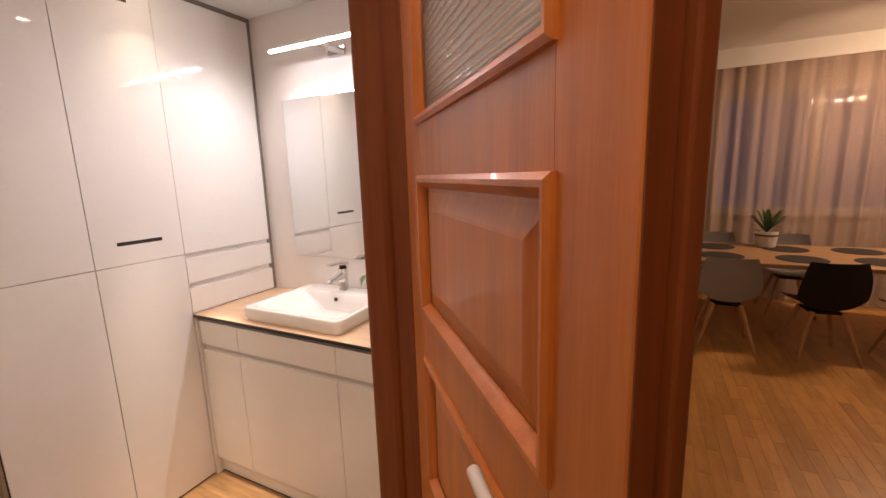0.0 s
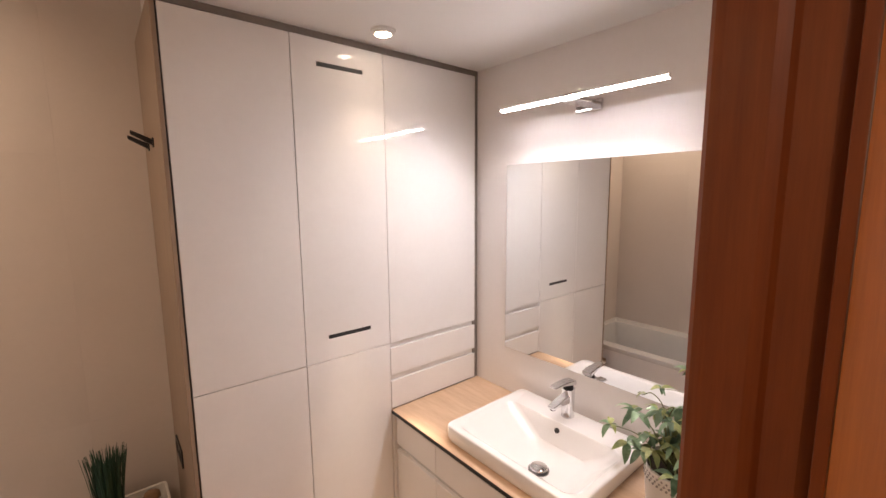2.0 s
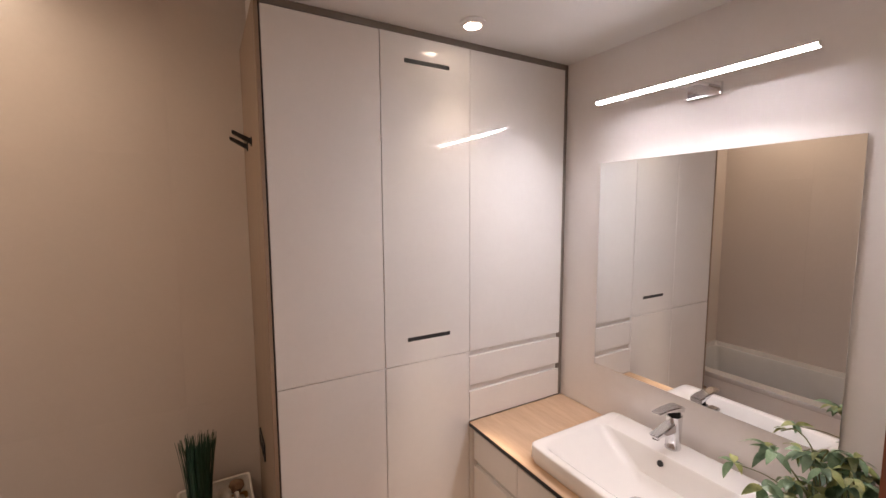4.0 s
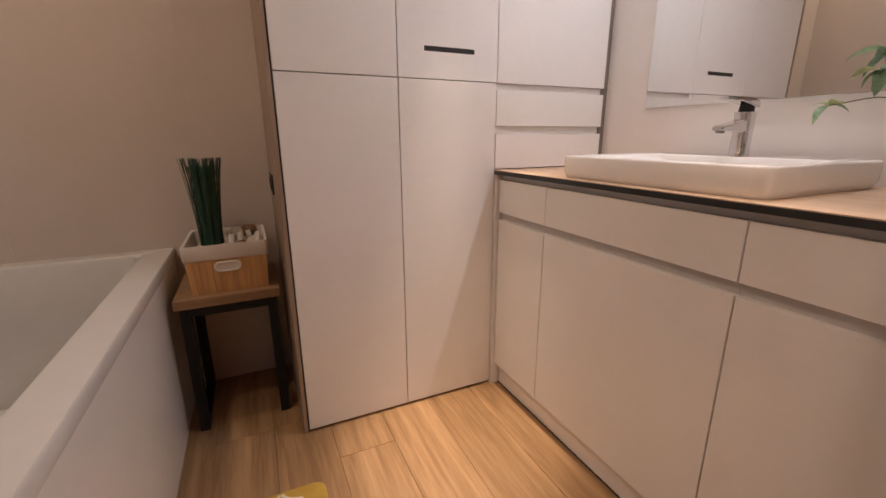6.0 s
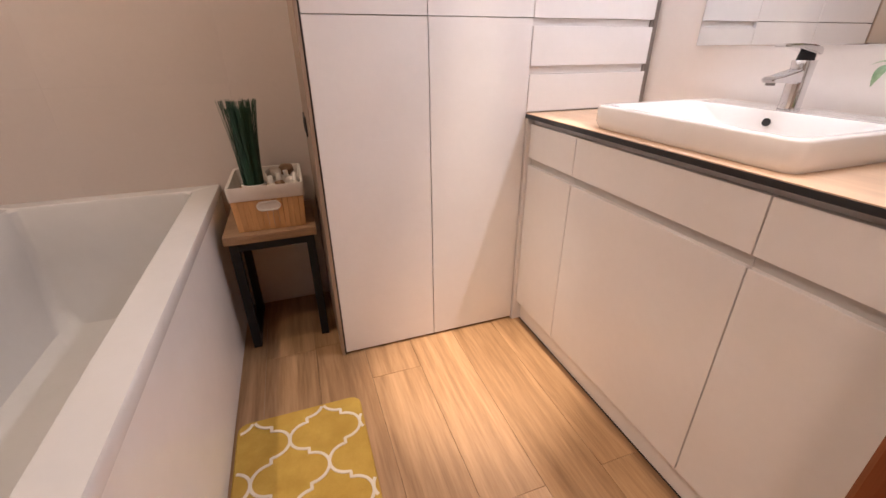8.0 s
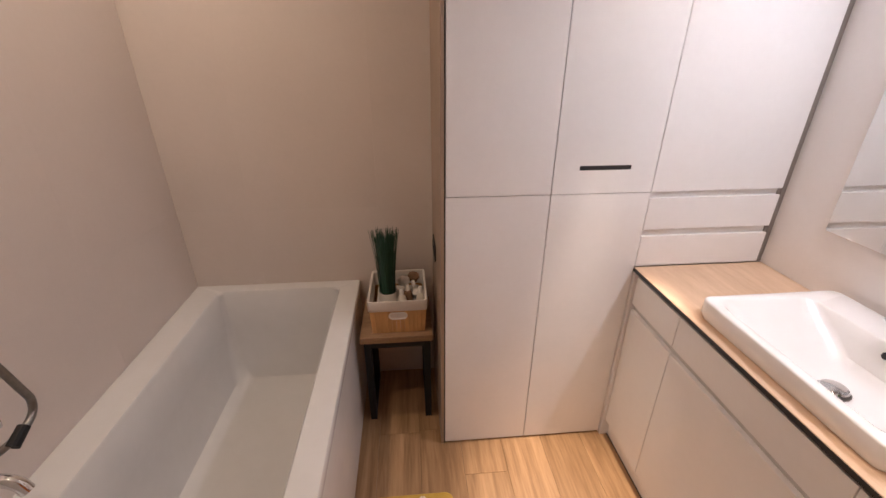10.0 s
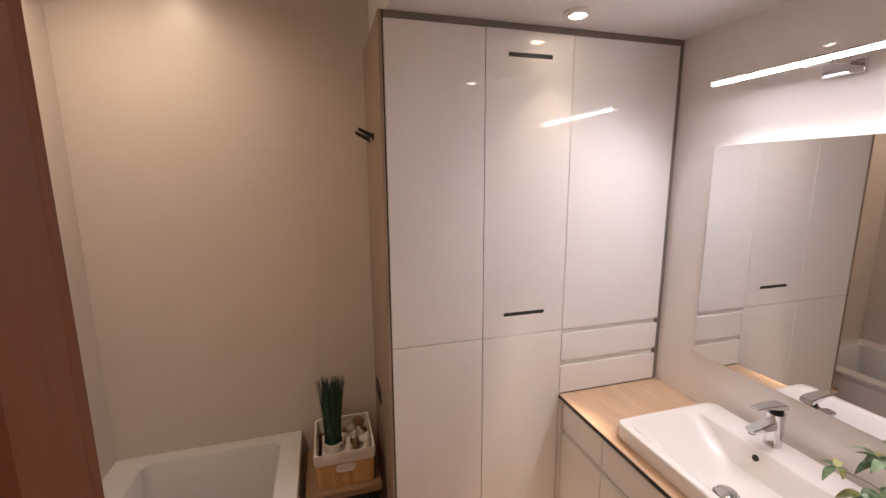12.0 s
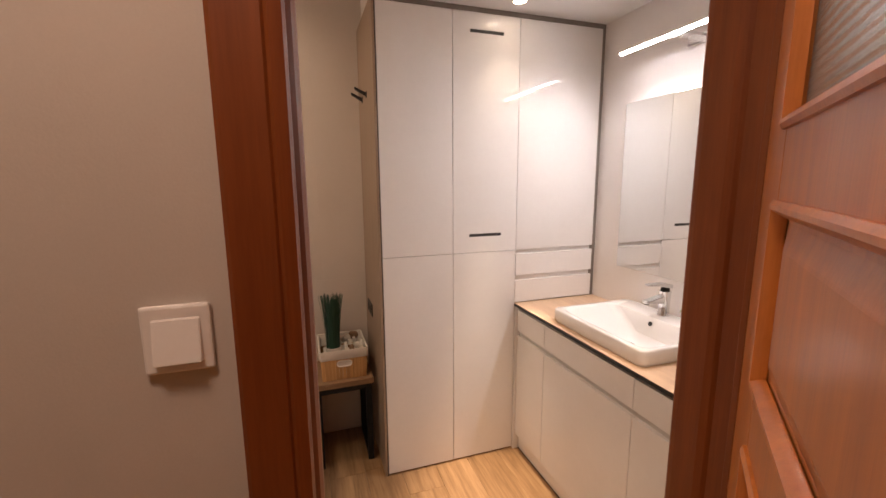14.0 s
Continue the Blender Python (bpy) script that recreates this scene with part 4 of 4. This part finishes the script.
rng = random.Random(12)
leaves = [leaf_mesh(rng.uniform(0.050, 0.068), rng.uniform(0.0095, 0.0135), LEAF if k < 5 else LEAF_PALE) for k in range(8)]
for k in range(40):
    a = 2 * math.pi * (k * 0.382) + rng.uniform(-0.25, 0.25)
    lift = rng.random()
    reach, up = 0.045 + 0.17 * (1 - lift) * rng.uniform(0.6, 1.0), 0.17 + 0.15 * lift + rng.uniform(-0.02, 0.03)
    if math.cos(a) > 0.35:
        reach *= 0.5
    if math.sin(a) < -0.3:
        reach *= 0.7
    if math.sin(a) > 0.3:
        reach *= 1.3
    tip = Vector((reach * math.cos(a), reach * math.sin(a), up))
    base = Vector((0.03 * math.cos(a), 0.03 * math.sin(a), 0.142))
    mid = (base + tip) / 2 + Vector((0, 0, 0.030))
    part("stem", tube(bmesh.new(), smooth_path([base, mid, tip], 5), 0.0013, 6), STEM, plant, smooth=True)
    n = rng.choice((5, 6, 6, 7))
    start = rng.uniform(0, 6.28)
    for i in range(n):
        ob = new("leaf", leaves[rng.randrange(8)])
        ob.parent = plant
        ob.location = tip
        ob.rotation_euler = (rng.uniform(-0.35, 0.35), rng.uniform(-0.25, 0.75), start + 2 * math.pi * i / n + rng.uniform(-0.25, 0.25))
        k2 = rng.uniform(0.6, 1.05)
        ob.scale = (k2, k2, k2)
for a, reach, up in ((1.9, 0.085, 0.365), (2.5, 0.035, 0.345), (3.6, 0.06, 0.33)):
    c, d = math.cos(a), math.sin(a)
    pts = smooth_path([(0.02 * c, 0.02 * d, 0.15), (0.05 * c, 0.05 * d, up - 0.05), (reach * c, reach * d, up), ((reach + 0.03) * c, (reach + 0.03) * d, up - 0.012)], 6)
    part("stem", tube(bmesh.new(), pts, 0.0015, 6), STEM, plant, "thin curling shoot", smooth=True)
    for turn in (0.5, -0.6):
        ob = new("leaf", leaves[7])
        ob.parent = plant
        ob.location = pts[-3]
        ob.rotation_euler = (0.2, 0.1, a + turn)
        ob.scale = (0.55, 0.55, 0.55)


# ---- light switch in the hall ----
sw = thing("light_switch", "white square single-rocker light switch on the greige wall", "switch")
part("plate", boxed(-1.886, -1.799, YO - 0.011, YO, 1.356, 1.454, bevel=0.004), SWITCH, sw)
bm = bmesh.new()
loft(bm, [[(-1.872, YO - 0.010, 1.372), (-1.812, YO - 0.010, 1.372), (-1.812, YO - 0.010, 1.436), (-1.872, YO - 0.010, 1.436)], [(-1.871, YO - 0.025, 1.373), (-1.813, YO - 0.025, 1.373), (-1.813, YO - 0.0135, 1.435), (-1.871, YO - 0.0135, 1.435)]])
bmesh.ops.bevel(bm, geom=bm.edges[:], offset=0.0012, segments=2, affect="EDGES")
part("rocker", bm, SWITCH, sw)


# ---- dining room ----
table = thing("dining_table", "long oak dining table laid with dark placemats", "table")
DX0, DX1, DY0, DY1 = 2.52, 3.62, -4.75, -2.30
part("tabletop", boxed(DX0, DX1, DY0, DY1, 0.715, 0.75, bevel=0.004), TABLE_OAK, table)
for x in (DX0 + 0.08, DX1 - 0.14):
    for y in (DY0 + 0.08, DY1 - 0.14):
        part("leg", boxed(x, x + 0.06, y, y + 0.06, 0.0, 0.715, bevel=0.003), BLACK_STEEL, table)
for x in (2.80, 3.32):
    for y in (-2.70, -3.30, -3.85, -4.40):
        bm = lathe(bmesh.new(), [(0.185, 0.0), (0.187, 0.002), (0.184, 0.004)], (x + (0.03 if y < -3.5 else 0), y, 0.7505), 40)
        solid("placemat", bm, SLATE, "round dark felt placemat on the dining table", "placemat", "placemats on the dining table")


def shell_chair(x, y, turn, shell, label):
    ch = thing("dining_chair", label, "chair", "chairs round the dining table", at=(x, y, 0))
    ch.rotation_euler = (0, 0, radians(turn))
    # the moulded shell: seat running up into a low rounded back; local +x faces the table
    rows = []
    for i in range(13):
        t = i / 12
        if t < 0.5:
            u = t / 0.5
            cxs, cz, w, lift = 0.23 - 0.36 * u, 0.445 - 0.02 * math.sin(math.pi * u), 0.205 + 0.025 * u, 0.03 + 0.06 * u
        else:
            u = (t - 0.5) / 0.5
            cxs, cz, w, lift = -0.13 - 0.10 * math.sin(u * 1.5), 0.425 + 0.40 * u ** 1.2, 0.230 - 0.05 * u ** 3, 0.09 * (1 - u)
        rows.append([(cxs + (0.10 * (abs(s) ** 2.5) * max(0, (t - 0.4))), w * s, cz + lift * abs(s) ** 2.6) for s in (-1, -0.8, -0.55, -0.25, 0, 0.25, 0.55, 0.8, 1)])
    bm = bmesh.new()
    grid = [[bm.verts.new(p) for p in row] for row in rows]
    for a, b in zip(grid, grid[1:]):
        for i in range(8):
            bm.faces.new((a[i], a[i + 1], b[i + 1], b[i]))
    bmesh.ops.solidify(bm, geom=bm.faces[:], thickness=0.012)
    part("shell", bm, shell, ch, smooth=True)
    part("seat_frame", boxed(-0.11, 0.12, -0.11, 0.11, 0.385, 0.400, bevel=0.003), BLACK_STEEL, ch)
    for sx in (-1, 1):
        for sy in (-1, 1):
            part("leg", rod(bmesh.new(), (0.10 * sx, 0.10 * sy, 0.40), (0.21 * sx, 0.21 * sy, 0.0), 0.019, 0.011, 12), BEECH, ch, smooth=True)


shell_chair(2.49, -2.72, 0, CHAIR_GREY, "grey plastic shell chair with beech legs at the dining table")
shell_chair(2.50, -3.38, 8, CHAIR_BLACK, "black plastic shell chair with beech legs at the dining table")
shell_chair(2.50, -4.00, 0, CHAIR_BLACK, "black plastic shell chair with beech legs at the dining table")
shell_chair(3.72, -2.78, 180, CHAIR_GREY, "grey plastic shell chair on the window side of the table")
shell_chair(3.72, -3.45, 180, CHAIR_GREY, "grey plastic shell chair on the window side of the table")

tp = thing("table_plant", "small succulent in a white pot on the dining table", "plant", at=(3.42, -3.16, 0.7505))
part("pot", lathe(bmesh.new(), [(0.075, 0.0), (0.085, 0.01), (0.100, 0.16), (0.093, 0.162), (0.088, 0.14)], sides=30), POT_WHITE, tp, smooth=True)
part("band", lathe(bmesh.new(), [(0.0985, 0.118), (0.0995, 0.120), (0.1005, 0.132), (0.0985, 0.134)], sides=30, caps=False), BLACK, tp)
part("soil", rod(bmesh.new(), (0, 0, 0.130), (0, 0, 0.142), 0.088, sides=24), SOIL, tp)
rng = random.Random(3)
spike = leaf_mesh(0.27, 0.026, LEAF)
for k in range(16):
    ob = new("leaf", spike)
    ob.parent = tp
    ob.location = (0, 0, 0.14)
    ob.rotation_euler = (rng.uniform(-0.4, 0.4), -radians(rng.uniform(45, 85)), 2 * math.pi * k / 16 * 2.6)

# window with curtain and pelmet
win = thing("window_1", "wide dark night window behind the sheer curtain", "window", kind="structure")
for y0, y1 in ((W0, W0 + 0.06), (W1 - 0.06, W1), (-3.78, -3.68)):
    part("window_frame", boxed(HX1 + 0.10, HX1 + 0.17, y0, y1, WZ0, WZ1, bevel=0.004), SWITCH, win)
for z0, z1 in ((WZ0, WZ0 + 0.06), (WZ1 - 0.06, WZ1)):
    for y0, y1 in ((W0 + 0.061, -3.781), (-3.679, W1 - 0.061)):
        part("window_frame", boxed(HX1 + 0.105, HX1 + 0.165, y0, y1, z0, z1, bevel=0.004), SWITCH, win)
for y0, y1 in ((W0 + 0.055, -3.775), (-3.685, W1 - 0.055)):
    part("pane", boxed(HX1 + 0.13, HX1 + 0.136, y0, y1, WZ0 + 0.055, WZ1 - 0.055), PANE, win)
part("window_sill", boxed(HX1 - 0.06, HX1 + 0.10, W0 - 0.03, W1 + 0.03, WZ0 - 0.03, WZ0 - 0.001, bevel=0.004), SWITCH, win)

CXP = 4.08
solid("pelmet", boxed(CXP - 0.10, CXP - 0.08, HY0 + 0.01, YO - 0.03, 2.645, HZ - 0.001, bevel=0.003), CEILING, "white boxed pelmet above the sheer curtain", "pelmet", kind="structure")
bm = bmesh.new()
cols = []
n = 620
rng = random.Random(7)
ph = [rng.uniform(0, 6.28) for _ in range(4)]
for i in range(n + 1):
    y = HY0 + 0.05 + (YO - 0.1 - HY0) * i / n
    w = 0.020 * math.sin(y * 33 + 1.9 * math.sin(y * 5 + ph[0])) + 0.020 * math.sin(y * 13 + ph[1]) + 0.005 * math.sin(y * 71 + ph[2])
    cols.append([bm.verts.new((CXP + w * k, y + 0.004 * math.sin(y * 33), z)) for k, z in ((0.45, 2.80), (0.8, 2.2), (1.0, 1.3), (1.1, 0.03))])
for a, b in zip(cols, cols[1:]):
    for k in range(3):
        bm.faces.new((a[k], a[k + 1], b[k + 1], b[k]))
solid("sheer_curtain", bm, SHEER, "floor-length pale sheer curtain in soft folds", "curtain", smooth=True)


# ---- tiles, planks and parquet ----
def tile_field(parent, axis, place, u_edges, z_edges, gap=0.0001, depth=0.0055):
    for u0, u1 in zip(u_edges, u_edges[1:]):
        for z0, z1 in zip(z_edges, z_edges[1:]):
            if axis == "y":
                bm = boxed(u0 + gap, u1 - gap, place, place + depth, z0 + gap, z1 - gap, bevel=0.0002, segments=1)
            else:
                bm = boxed(place - depth, place, u0 + gap, u1 - gap, z0 + gap, z1 - gap, bevel=0.0002, segments=1)
            part("tile", bm, WALL_TILE, parent)


ZJ = (0.0, 1.020, 2.040, ZB)
tile_field(wall_back, "y", YB, (XL, -2.18, -1.58, XD), ZJ)
tile_field(wall_left, "x", XL, (YI, -0.67, -0.07, YB), ZJ)

floor = bpy.data.objects["floor"]
XS = [-1.030 + 0.1945 * k for k in range(-8, 6)]
rng = random.Random(5)
for k, (x0, x1) in enumerate(zip(XS, XS[1:]), -1):
    joint = -0.775 if abs(x0 + 1.030) < 0.01 else -0.775 + (0.43 * (k % 3) if k % 2 else -0.37 * (k % 4) / 3 + 0.85)
    cuts = [YO] + sorted(c for c in (joint - 1.22, joint, joint + 1.22) if YO + 0.05 < c < YB - 0.02) + [YB]
    for y0, y1 in zip(cuts, cuts[1:]):
        part("plank", boxed(max(x0, XL) + 0.0005, min(x1, XR) - 0.0005, y0 + 0.0005, y1 - 0.0005, -0.006, 0.0, bevel=0.0007, segments=1), PLANK, floor)

hall_floor = bpy.data.objects["floor_hall"]
block = mesh_of("parquet_block", boxed(-0.2245, 0.2245, -0.0345, 0.0345, -0.006, 0.0, bevel=0.0006, segments=1), PARQUET)
made = 0
bm_rest = bmesh.new()
for i in range(-1, 40):
    for j in range(0, 66):
        x, y = HX0 + 0.23 + 0.45 * i + 0.225 * (j % 2), HY0 + 0.035 + 0.07 * j
        x0, x1 = max(x - 0.2245, HX0), min(x + 0.2245, HX1)
        if x1 - x0 < 0.02 or y + 0.035 > YO + 0.01:
            continue
        if 0.6 < x < 2.9 and -4.2 < y < -2.2 and made < 200:
            ob = new("parquet_block", block)
            ob.parent, ob.location = hall_floor, (x, y, 0)
            made += 1
        else:
            box(bm_rest, x0, x1, y - 0.0345, y + 0.0345, -0.006, 0.0)
ob = part("parquet", bm_rest, PARQUET, hall_floor)
tagged(ob, "honey oak parquet strips", kind="stuff")
